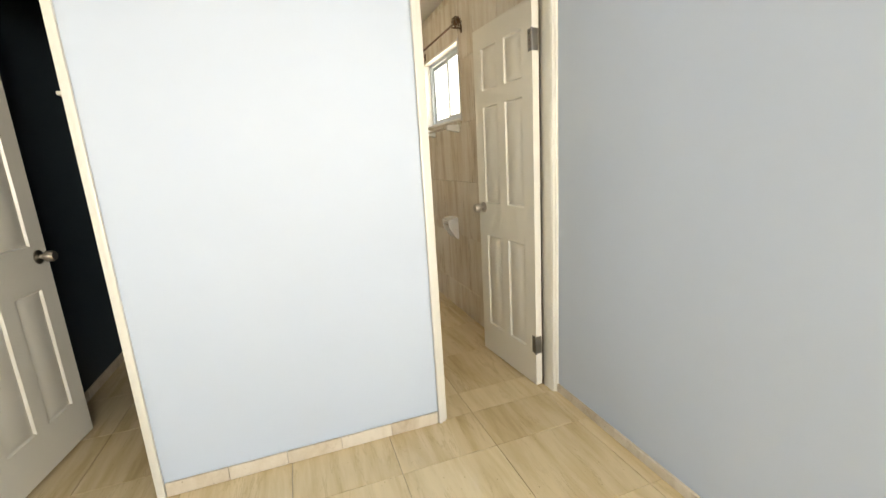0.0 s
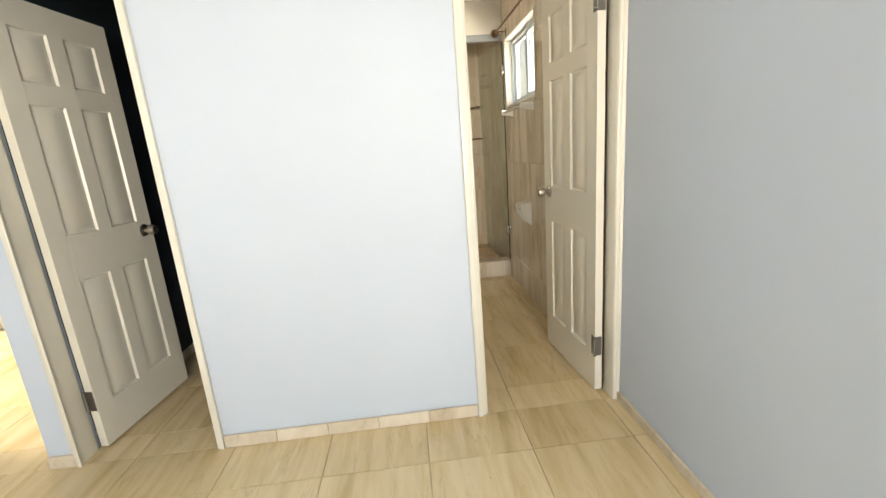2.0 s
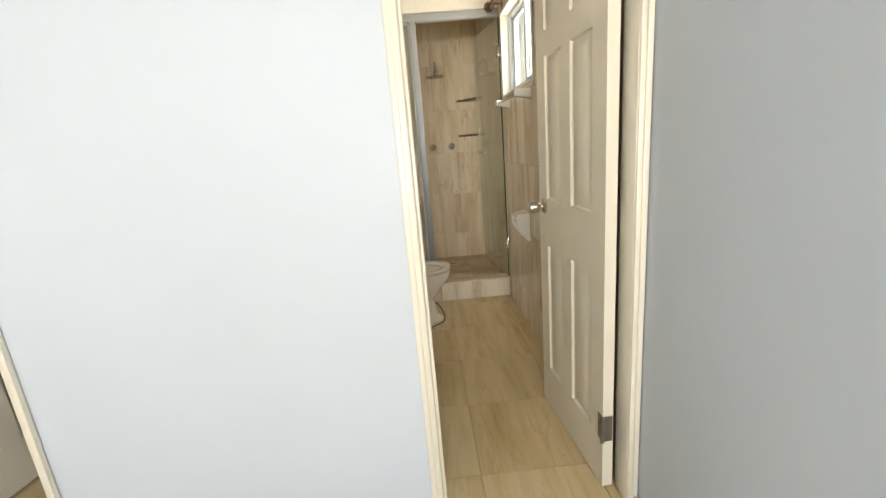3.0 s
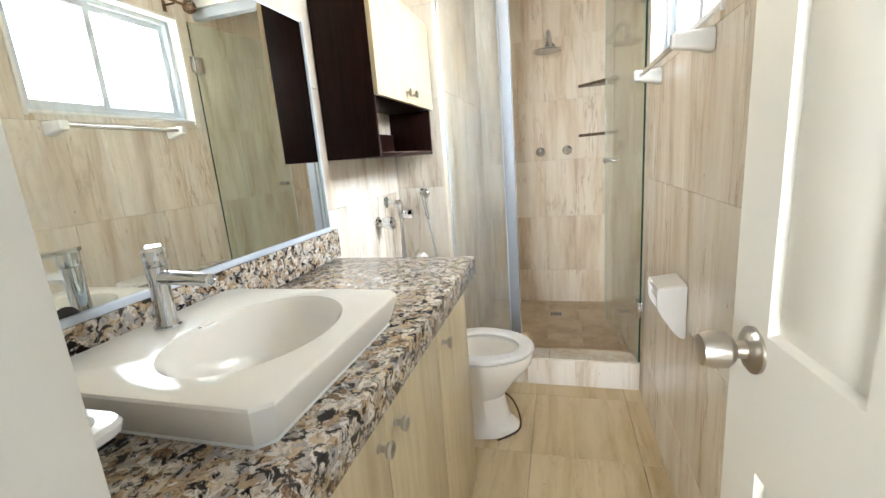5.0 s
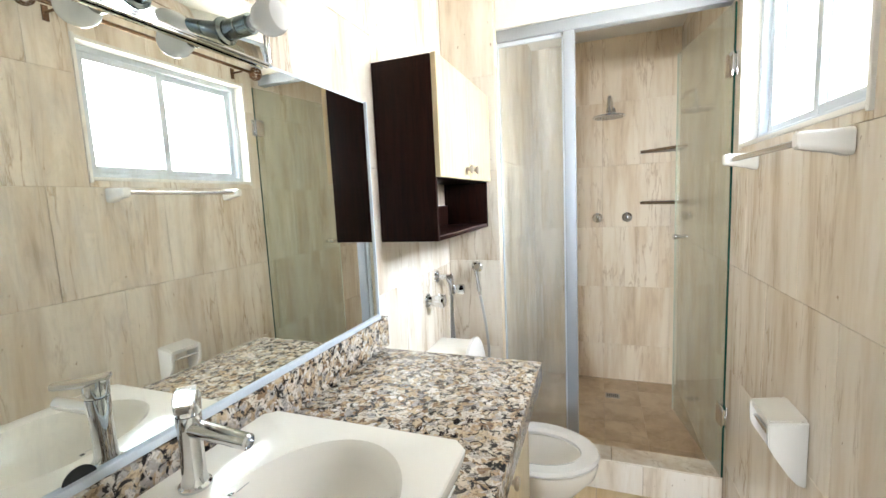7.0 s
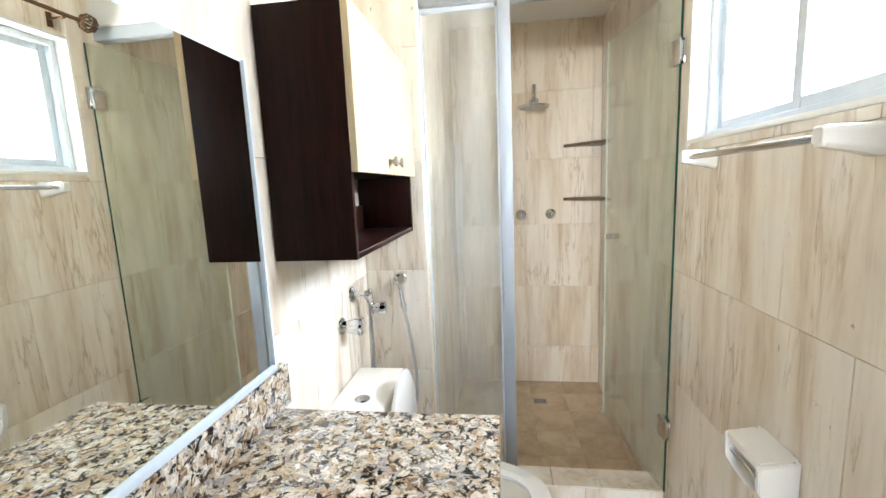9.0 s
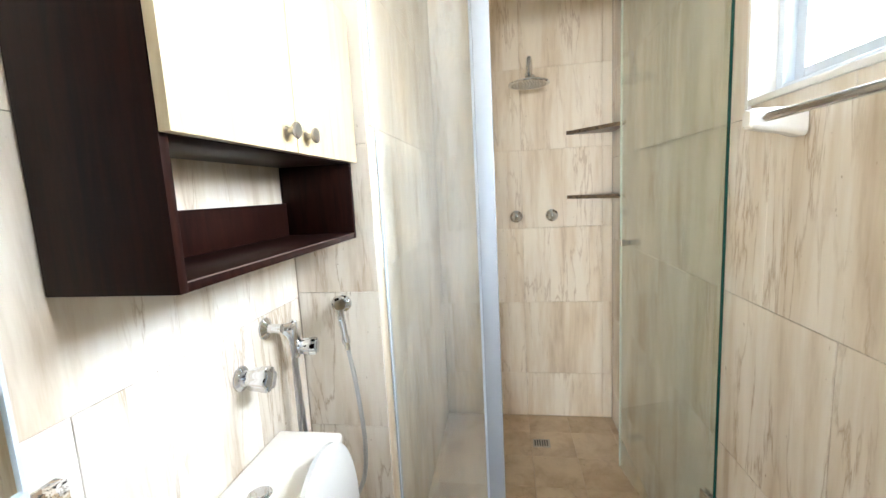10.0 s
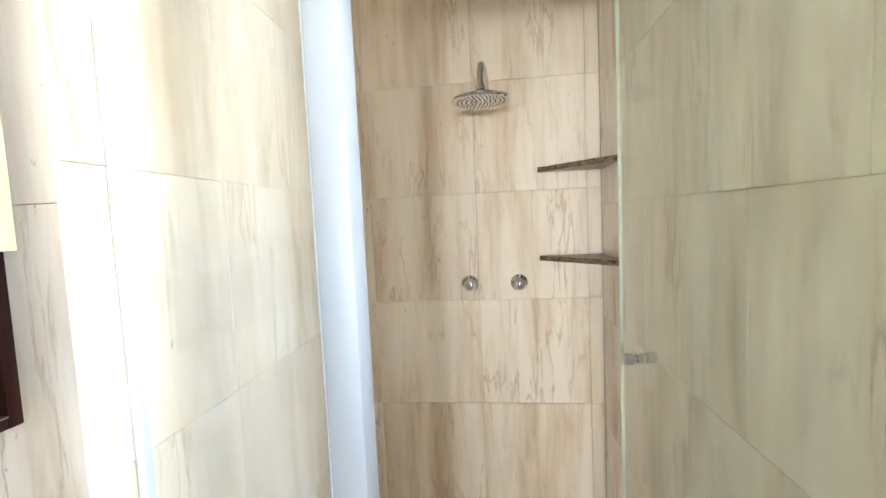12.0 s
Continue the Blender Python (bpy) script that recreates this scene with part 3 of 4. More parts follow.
bm = cube(BX0 + 0.002, 1.206, BACK_Y + 0.002, 3.705, CT - 0.064, CT, bevel=0.004)
top = thing("worktop", (0.93, 3.1, CT - 0.064), "speckled brown and black granite countertop with low splashback", "countertop")
HX0, HX1, HY0, HY1 = 0.80, 1.115, 2.735, 3.095     # cut-out under the basin
for co, no in (((HX0, 0, 0), (1, 0, 0)), ((HX1, 0, 0), (1, 0, 0)), ((0, HY0, 0), (0, 1, 0)), ((0, HY1, 0), (0, 1, 0))):
    bmesh.ops.bisect_plane(bm, geom=bm.verts[:] + bm.edges[:] + bm.faces[:], plane_co=co, plane_no=no)
inside = [f for f in bm.faces if HX0 < f.calc_center_median().x < HX1 and HY0 < f.calc_center_median().y < HY1]
bmesh.ops.delete(bm, geom=inside, context="FACES")
part("slab", bm, M_GRANITE, top)
part("splashback", cube(BX0 + 0.001, BX0 + 0.024, BACK_Y + 0.002, 3.735, CT + 0.001, CT + 0.105, bevel=0.002), M_GRANITE, top)

# basin: a square ceramic block with an oval bowl
N = 64
by0, by1, bx0, bx1, bz = 2.690, 3.140, 0.705, 1.150, 1.002
cy, cx = (by0 + by1) / 2, (bx0 + bx1) / 2


def squircle(x0, x1, y0, y1, z, r):
    pts = []
    for k in range(N):
        a = (k + 0.5) * math.tau / N
        ca, sa = math.cos(a), math.sin(a)
        s = 1 / max(abs(ca), abs(sa))
        p = Vector(((x0 + x1) / 2 + ca * s * (x1 - x0) / 2, (y0 + y1) / 2 + sa * s * (y1 - y0) / 2, z))
        qx = min(max(p.x, x0 + r), x1 - r)
        qy = min(max(p.y, y0 + r), y1 - r)
        d = Vector((p.x - qx, p.y - qy, 0))
        if d.length > r:
            d = d.normalized() * r
            p = Vector((qx, qy, z)) + d
        pts.append(p)
    return pts


def oval(x, y, rx, ry, z):
    return [Vector((x + math.cos((k + 0.5) * math.tau / N) * rx, y + math.sin((k + 0.5) * math.tau / N) * ry, z)) for k in range(N)]


ox, oy, orx, ory = 0.968, 2.915, 0.132, 0.168
loops = [squircle(bx0 + 0.020, bx1 - 0.020, by0 + 0.018, by1 - 0.018, CT + 0.001, 0.01), squircle(bx0 + 0.014, bx1 - 0.014, by0 + 0.012, by1 - 0.012, CT + 0.014, 0.01),
         squircle(bx0 + 0.002, bx1 - 0.002, by0 + 0.002, by1 - 0.002, bz - 0.018, 0.01), squircle(bx0, bx1, by0, by1, bz - 0.006, 0.01),
         squircle(bx0 + 0.002, bx1 - 0.002, by0 + 0.002, by1 - 0.002, bz - 0.0015, 0.01), squircle(bx0 + 0.006, bx1 - 0.006, by0 + 0.006, by1 - 0.006, bz, 0.01),
         oval(ox, oy, orx * 1.03, ory * 1.03, bz), oval(ox, oy, orx, ory, bz - 0.005), oval(ox, oy, orx * 0.965, ory * 0.965, bz - 0.012), oval(ox, oy, orx * 0.90, ory * 0.90, bz - 0.035),
         oval(ox, oy + 0.003, orx * 0.80, ory * 0.80, bz - 0.07), oval(ox - 0.005, oy + 0.008, orx * 0.60, ory * 0.60, bz - 0.10), oval(ox - 0.012, oy + 0.015, orx * 0.36, ory * 0.32, bz - 0.115),
         oval(ox - 0.018, oy + 0.02, 0.03, 0.03, bz - 0.121)]
ob = thing("wash_basin", (cx, cy, CT), "square ivory ceramic wash basin with an oval bowl", "basin")
part("bowl", rings(bmesh.new(), loops, caps=False), M_CERAMIC, ob)
bm = bmesh.new()
lathe(bm, (ox - 0.018, oy + 0.02, bz - 0.1225), (0, 0, 1), [(0, 0.031), (0.003, 0.031), (0.006, 0.027), (0.0045, 0.024), (0.004, 0.0)], 28)
bead = [squircle(bx0 + 0.020 - d, bx1 - 0.020 + d, by0 + 0.018 - d, by1 - 0.018 + d, CT + h, 0.012) for d, h in ((0.0035, 0.0003), (0.002, 0.003), (-0.001, 0.004), (-0.002, 0.0003))]
part("silicone_bead", rings(bmesh.new(), bead, close=True), M_SILICONE, ob)
dr = part("drain", bm, M_HINGE, ob, "chrome drain with slots")
for k in range(-2, 3):
    part("slot", cube(ox - 0.018 - 0.019 + abs(k) * 0.003, ox - 0.018 + 0.019 - abs(k) * 0.003, oy + 0.02 + k * 0.0085 - 0.0026, oy + 0.02 + k * 0.0085 + 0.0026, bz - 0.1195, bz - 0.1172), M_BLACK, dr)
part("brand_mark", cube(0.842, 0.8425 + 0.006, 2.902, 2.909, bz, bz + 0.0006), M_DISPLAY, ob, "small grey printed mark")
part("brand_mark", cube(0.850, 0.852, 2.912, 2.935, bz, bz + 0.0006), material("pale_print", (0.5, 0.48, 0.44), 0.5), ob)

# single-lever faucet
ob = thing("faucet", (0.752, 2.905, bz), "chrome single-lever basin faucet with a slanted spout", "faucet")
bm = bmesh.new()
lathe(bm, (0.752, 2.905, bz + 0.001), (0.02, 0, 1), [(0, 0.024), (0.004, 0.024), (0.007, 0.020), (0.018, 0.0172), (0.08, 0.0168), (0.110, 0.0182), (0.118, 0.018)], 32)
part("body", bm, M_CHROME, ob)
bm = bmesh.new()
lathe(bm, (0.757, 2.905, bz + 0.098), (1, 0, -0.05), [(0, 0.0140), (0.03, 0.0130), (0.104, 0.0120), (0.114, 0.0118), (0.116, 0.009), (0.110, 0.008), (0.110, 0)], 28)
part("spout", bm, M_CHROME, ob)
bm = bmesh.new()
lathe(bm, (0.7545, 2.905, bz + 0.120), (0.02, 0, 1), [(0, 0.0178), (0.004, 0.0188), (0.022, 0.0198), (0.027, 0.0192)], 32)
for v in bm.verts:                      # the top is cut on a slant, falling towards the lever's tip
    if v.co.z > bz + 0.14:
        v.co.z -= (v.co.x - 0.7545 - (v.co.y - 2.905)) * 0.22
part("cap", bm, M_CHROME, ob)
bm = bmesh.new()
tip = [(-0.020, 0.0150, 0.0), (0.020, 0.0160, -0.004), (0.052, 0.0120, -0.003), (0.060, 0.0080, -0.002)]
rings(bm, [[Vector((0.7545 + d, 2.905 + w * q, bz + 0.151 + h + e)) for q, e in ((-1, 0), (-0.9, 0.005), (0.9, 0.005), (1, 0), (0.85, -0.004), (-0.85, -0.004))] for d, w, h in tip])
bmesh.ops.rotate(bm, cent=(0.7545, 2.905, bz + 0.151), matrix=Matrix.Rotation(radians(-42), 3, "Z"), verts=bm.verts[:])
part("lever", bm, M_CHROME, ob)
ob.location.x += 0.022

# ceramic soap dish fixed to the tiles beside the door
ob = thing("soap_dish", (0.89, 2.57, 0.975), "white ceramic soap dish fixed to the tiled wall above the counter", "soap dish")
dx0, dx1, dy0, dy1 = 0.80, 0.994, 2.4825, 2.658
loops = [squircle(dx0 + 0.02, dx1 - 0.02, dy0, dy1 - 0.02, 0.978, 0.02), squircle(dx0 + 0.002, dx1 - 0.002, dy0, dy1 - 0.002, 0.991, 0.025), squircle(dx0, dx1, dy0, dy1, 1.001, 0.025),
         squircle(dx0 + 0.003, dx1 - 0.003, dy0 + 0.002, dy1 - 0.003, 1.007, 0.024), squircle(dx0 + 0.016, dx1 - 0.016, dy0 + 0.02, dy1 - 0.016, 1.008, 0.03),
         squircle(dx0 + 0.021, dx1 - 0.021, dy0 + 0.024, dy1 - 0.021, 1.003, 0.03), squircle(dx0 + 0.03, dx1 - 0.03, dy0 + 0.034, dy1 - 0.03, 0.994, 0.028)]
part("dish", rings(bmesh.new(), loops), M_WCERAMIC, ob)
for k in range(3):
    bm = bmesh.new()
    tube(bm, [(0.865 + k * 0.027, 2.545, 0.996), (0.865 + k * 0.027, 2.60, 0.996)], 0.0055, 12)
    part("rib", bm, M_WCERAMIC, ob)

# mirror and vanity light
ob = thing("mirror", (0.66, 3.1, 1.04), "large frameless wall mirror with an aluminium bottom channel", "mirror")
bm = cube(BX0 + 0.001, 0.668, BACK_Y + 0.01, 3.684, 1.056, 1.745, bevel=0.001, seg=1)
for v in bm.verts:                      # the far end stands a little off the wall
    if v.co.x > 0.66:
        v.co.x += max(0.0, v.co.y - 2.49) * 0.002
part("glass", bm, M_MIRROR, ob)
part("channel", cube(BX0 + 0.001, 0.677, BACK_Y + 0.01, 3.69, 1.0405, 1.055, bevel=0.0015), M_ALU, ob, "pale aluminium channel")
part("edge_strip", cube(BX0 + 0.001, 0.675, 3.6845, 3.690, 1.056, 1.75), M_ALU, ob)
part("edge_strip", cube(BX0 + 0.001, 0.6675, BACK_Y + 0.01, 3.684, 1.7455, 1.751), M_ALU, ob)
for yy, rr in ((2.812, 0.022), (2.70, 0.020)):
    bm = bmesh.new()
    lathe(bm, (0.6685 + (yy - 2.49) * 0.002, yy, 1.052), (1, 0, 0), [(0, rr), (0.0006, rr), (0.0007, 0)], 28)
    bmesh.ops.bisect_plane(bm, geom=bm.verts[:] + bm.edges[:] + bm.faces[:], plane_co=(0, 0, 1.056), plane_no=(0, 0, -1), clear_outer=True)
    part("tarnish_spot", bm, M_BLACK, ob, "black tarnished spot at the lower edge")
ob = thing("vanity_light", (0.66, 2.95, 1.80), "chrome vanity light bar with bare white bulbs over the mirror", "wall lamp")
part("backplate", cube(0.674, 0.682, 2.52, 3.258, 1.737, 1.86, bevel=0.004), M_MIRROR, ob, "mirror-polished back plate")
part("rim", cube(0.6825, 0.686, 2.515, 3.263, 1.741, 1.747, bevel=0.002), M_CHROME, ob)
part("rim", cube(0.6825, 0.686, 3.255, 3.263, 1.748, 1.861, bevel=0.002), M_CHROME, ob)
for yy in (3.145, 2.97, 2.795, 2.62):
    bm = bmesh.new()
    lathe(bm, (0.682, yy, 1.777), (1, 0, 0.05), [(0, 0.026), (0.003, 0.026), (0.006, 0.019), (0.034, 0.019), (0.036, 0.016), (0.039, 0.019), (0.065, 0.019), (0.066, 0.014)], 24)
    s = part("socket", bm, material("dark_chrome", (0.26, 0.30, 0.30), 0.16, 1.0), ob, "dark chrome lamp socket")
    bm = bmesh.new()
    lathe(bm, (0.746, yy, 1.78), (1, 0, 0.05), [(0, 0.013), (0.012, 0.015), (0.025, 0.026), (0.04, 0.0325), (0.055, 0.033), (0.07, 0.027), (0.08, 0.014), (0.083, 0)], 24)
    part("bulb", bm, M_BULB, s, "white frosted bulb, unlit")

# wall cabinet
ob = thing("wall_cabinet", (0.76, 4.1, 1.295), "dark wenge wall cabinet with two cream doors and an open shelf", "cabinet")
X0, X1, Y0, Y1, Z0, Z1 = BX0 + 0.002, 0.869, 3.765, 4.440, 1.293, 1.893
ZD, t = 1.508, 0.016
part("side_panel", cube(X0, X1, Y0, Y0 + t, Z0, Z1, bevel=0.001), M_WENGE, ob)
part("side_panel", cube(X0, X1, Y1 - t, Y1, Z0, Z1, bevel=0.001), M_WENGE, ob)
part("bottom", cube(X0, X1 - 0.001, Y0 + t, Y1 - t, Z0, Z0 + t, bevel=0.001), M_WENGE, ob)
part("middle_shelf", cube(X0, X1 - 0.001, Y0 + t, Y1 - t, ZD - 0.004, ZD + 0.012, bevel=0.001), M_WENGE, ob)
part("top", cube(X0, X1 - 0.001, Y0 + t, Y1 - t, Z1 - t, Z1, bevel=0.001), M_WENGE, ob)
part("back_rail", cube(X0, X0 + 0.014, Y0 + t, Y1 - t, Z0 + t, Z0 + t + 0.093, bevel=0.001), M_WENGE, ob)
part("front_edging", cube(X1 - 0.0005, X1 + 0.0005, Y0 + t, Y1 - t, Z0 + t - 0.0022, Z0 + t), material("worn_edge", (0.10, 0.07, 0.055), 0.5), ob)
for a, b, ky in ((Y0, 4.096, 4.058), (4.099, Y1, 4.138)):
    d = part("door", cube(X1 + 0.001, X1 + 0.019, a, b, ZD - 0.003, Z1 + 0.002, bevel=0.0015), M_MAPLE, ob, "cream wood-grain door")
    bm = bmesh.new()
    lathe(bm, (X1 + 0.019, ky, 1.543), (1, 0, 0), [(0, 0.010), (0.002, 0.009), (0.005, 0.0065), (0.013, 0.0065), (0.017, 0.014), (0.021, 0.0165), (0.025, 0.015), (0.027, 0.008), (0.0275, 0)], 24)
    part("handle", bm, M_NICKEL, d, "round brushed nickel knob")

# ---- toilet ----
ty, tz = 4.085, 0.405
ob = thing("toilet", (1.0, ty, 0), "ivory ceramic toilet with the seat lid raised", "toilet")


def egg(xc, length, width, z, flat=0.82):
    pts = []
    for k in range(N):
        a = (k + 0.5) * math.tau / N
        c, s = math.cos(a), math.sin(a)
        lx = length / 2 * (1.0 if c > 0 else flat)
        pts.append(Vector((xc + c * lx, ty + s * width / 2 * (1 - 0.06 * c), z)))
    return pts


loops = [egg(1.08, 0.42, 0.22, 0.001), egg(1.08, 0.42, 0.22, 0.03), egg(1.07, 0.36, 0.19, 0.07), egg(1.06, 0.33, 0.185, 0.18), egg(1.09, 0.40, 0.25, 0.27), egg(1.125, 0.455, 0.325, 0.345),
         egg(1.13, 0.465, 0.355, 0.385), egg(1.13, 0.465, 0.355, 0.40), egg(1.13, 0.44, 0.33, 0.405), egg(1.14, 0.32, 0.23, 0.404), egg(1.14, 0.30, 0.21, 0.38), egg(1.12, 0.24, 0.17, 0.30), egg(1.10, 0.12, 0.1, 0.22)]
part("bowl", rings(bmesh.new(), loops), M_CERAMIC, ob)
loops = [egg(1.135, 0.46, 0.355, tz + 0.002), egg(1.135, 0.468, 0.362, tz + 0.012), egg(1.135, 0.455, 0.35, tz + 0.024), egg(1.14, 0.36, 0.262, tz + 0.025), egg(1.14, 0.32, 0.228, tz + 0.016), egg(1.14, 0.318, 0.226, tz + 0.004)]
part("seat", rings(bmesh.new(), loops, close=True), M_WCERAMIC, ob)
loops = [[Vector((0.868 + dx, p.y, tz + 0.03 + (p.x - 0.94) * 1.0)) for p in egg(1.135, L, Wd, 0)] for dx, L, Wd in ((0.0, 0.42, 0.33), (0.004, 0.45, 0.352), (0.016, 0.452, 0.355), (0.02, 0.43, 0.335))]
part("lid", rings(bmesh.new(), loops), M_WCERAMIC, ob, "raised white lid")
part("tank", cube(BX0 + 0.004, 0.835, ty - 0.19, ty + 0.19, 0.36, 0.745, bevel=0.025, seg=4), M_CERAMIC, ob)
part("tank_lid", cube(BX0 + 0.003, 0.845, ty - 0.20, ty + 0.20, 0.747, 0.782, bevel=0.012, seg=3), M_CERAMIC, ob)
bm = bmesh.new()
lathe(bm, (0.755, ty - 0.05, 0.781), (0, 0, 1), [(0, 0.026), (0.003, 0.026), (0.005, 0.022), (0.0045, 0.019), (0.008, 0.017), (0.009, 0)], 28)
part("flush_button", bm, M_CHROME, ob, "round chrome flush button")
for s in (-1, 1):
    bm = bmesh.new()
    rod(bm, (0.885, ty + s * 0.075 - 0.02, tz + 0.03), (0.885, ty + s * 0.075 + 0.02, tz + 0.03), 0.012)
    part("lid_hinge", bm, M_WCERAMIC, ob)
bm = bmesh.new()
tube(bm, [(1.20, ty + 0.10, 0.13), (1.255, ty + 0.06, 0.11), (1.29, ty + 0.02, 0.05), (1.285, ty - 0.03, 0.012), (1.2, ty - 0.11, 0.008)], 0.004, 14)
part("bolt_cord", bm, M_BRONZE, ob, "thin dark cord at the foot")

# ---- bidet mixer and hand shower ----
xw = BX0
ob = thing("bidet_mixer", (xw, 4.2, 1.03), "chrome wall valve with two round handles above the toilet", "tap")


def star(bm, o, d, r, length):
    """A lobed tap handle."""
    o, d = Vector(o), Vector(d).normalized()
    u, v = frame_of(d)
    loops = []
    for h, q in ((0, 0.72), (0.12, 0.85), (0.85, 1.0), (0.97, 0.93), (1.0, 0.6)):
        loops.append([o + d * h * length + (u * math.cos(k * math.tau / 32) + v * math.sin(k * math.tau / 32)) * r * q * (1 + 0.10 * math.cos(6 * k * math.tau / 32)) for k in range(32)])
    return rings(bm, loops)


bm = bmesh.new()
lathe(bm, (xw, 4.155, 0.99), (1, 0, 0), [(0, 0.031), (0.004, 0.030), (0.010, 0.02), (0.024, 0.016)], 28)
part("flange", bm, M_CHROME, ob)
part("handle", star(bmesh.new(), (xw + 0.022, 4.155, 0.99), (1, 0, 0), 0.029, 0.058), M_CHROME, ob)
bm = bmesh.new()
lathe(bm, (xw, 4.275, 1.075), (1, 0, 0), [(0, 0.030), (0.004, 0.029), (0.010, 0.02), (0.014, 0.0125), (0.05, 0.0125), (0.05, 0.0)], 28)
lathe(bm, (xw + 0.04, 4.285, 1.072), (0.2, 1, -0.15), [(0, 0.012), (0.046, 0.012)], 20)
part("outlet", bm, M_CHROME, ob)
bm = bmesh.new()
lathe(bm, (xw + 0.05, 4.330, 0.975), (0, 0, 1), [(0, 0.011), (0.01, 0.015), (0.05, 0.0165), (0.07, 0.013), (0.10, 0.012), (0.105, 0.009)], 20)
part("valve_body", bm, M_CHROME, ob)
part("handle", star(bmesh.new(), (xw + 0.062, 4.330, 1.005), (1, 0.1, 0), 0.023, 0.052), M_CHROME, ob)
ob2 = thing("hand_shower", (0.80, 4.44, 1.08), "chrome bidet hand shower in a wall holder", "hand shower")
bm = bmesh.new()
lathe(bm, (0.80, 4.469, 1.09), (0, -1, 0), [(0, 0.026), (0.004, 0.025), (0.012, 0.016), (0.035, 0.014)], 24)
part("holder", bm, M_CHROME, ob2)
bm = bmesh.new()
lathe(bm, (0.80, 4.43, 1.105), (0.55, -1, -0.15), [(0, 0.018), (0.008, 0.022), (0.025, 0.022), (0.03, 0.017)], 24)
lathe(bm, (0.797, 4.437, 1.09), (0.16, -0.06, -1), [(0, 0.013), (0.03, 0.011), (0.09, 0.010), (0.10, 0.013), (0.112, 0.013), (0.118, 0.009), (0.135, 0.008)], 18)
part("head", bm, M_CHROME, ob2)
bm = bmesh.new()
tube(bm, [(0.819, 4.428, 0.955), (0.832, 4.42, 0.90), (0.852, 4.40, 0.80), (0.865, 4.385, 0.68), (0.855, 4.37, 0.57), (0.80, 4.34, 0.49), (0.74, 4.33, 0.55), (0.712, 4.33, 0.75), (0.705, 4.33, 0.90), (0.705, 4.330, 0.978)], 0.0065, 14, 8)
part("hose", bm, M_HOSE, ob2, "braided steel hose")
bm = bmesh.new()
tube(bm, [(0.694, 4.285, 1.068), (0.712, 4.30, 1.03), (0.706, 4.312, 0.93), (0.700, 4.322, 0.80), (0.698, 4.326, 0.66), (0.70, 4.328, 0.56)], 0.0055, 14, 8)
part("supply_hose", bm, M_HOSE, bpy.data.objects["bidet_mixer"], "thin grey supply hose")

# ---- towel bar, paper holder, curtain rod ----
ob = thing("towel_bar", (1.85, 3.9, 1.51), "white ceramic towel bar with a chrome rail under the window", "towel bar")
for y0, y1 in ((3.62, 3.665), (4.195, 4.24)):
    bm = bmesh.new()
    loops = []
    for xx, hy, hz in ((BX1 - 0.001, 0.024, 0.030), (1.865, 0.024, 0.030), (1.845, 0.021, 0.025), (1.80, 0.019, 0.021), (1.782, 0.018, 0.019), (1.777, 0.013, 0.014)):
        c = (y0 + y1) / 2
        zc = 1.513 + (BX1 - xx) * 0.10
        loops.append([Vector((xx, p.x, p.y)) for p in [Vector((q.x, q.y, 0)) for q in squircle(c - hy, c + hy, zc - hz, zc + hz, 0, min(hy, hz) * 0.5)]])
    part("bracket", rings(bm, loops), M_WCERAMIC, ob, "white ceramic bracket")
bm = bmesh.new()
rod(bm, (1.797, 3.66, 1.520), (1.797, 4.20, 1.520), 0.0085, 18)
part("rail", bm, M_CHROME, ob, "chrome rail")
ob = thing("paper_holder", (1.84, 3.8, 0.72), "white ceramic toilet paper holder on the tiled wall", "paper holder")
py0, py1 = 3.745, 3.90
for yy in (py0, py1 - 0.016):
    bm = bmesh.new()
    prof = [(BX1 - 0.001, 0.815), (1.79, 0.80), (1.786, 0.792), (1.788, 0.735), (1.80, 0.712), (1.835, 0.66), (1.855, 0.638), (BX1 - 0.001, 0.632)]
    rings(bm, [[Vector((x, yy, z)) for x, z in prof], [Vector((x, yy + 0.016, z)) for x, z in prof]])
    bmesh.ops.bevel(bm, geom=bm.edges[:], offset=0.003, segments=2, affect="EDGES")
    part("side", bm, M_WCERAMIC, ob)
bm = bmesh.new()
rings(bm, [[Vector((x, yy, z)) for x, z in ((BX1 - 0.001, 0.816), (1.79, 0.802), (1.79, 0.785), (BX1 - 0.001, 0.795))] for yy in (py0 + 0.014, py1 - 0.014)])
part("top", bm, M_WCERAMIC, ob)
bm = bmesh.new()
rod(bm, (1.80, py0 + 0.01, 0.755), (1.80, py1 - 0.01, 0.755), 0.006)
part("spindle", bm, M_CHROME, ob)
ob = thing("curtain_rod", (1.80, 3.9, 2.19), "dark bronze curtain rod with scroll finials above the window", "curtain rod")
bm = bmesh.new()
rod(bm, (1.80, 3.44, 2.19), (1.80, 4.40, 2.19), 0.008)
part("pole", bm, M_BRONZE, ob)
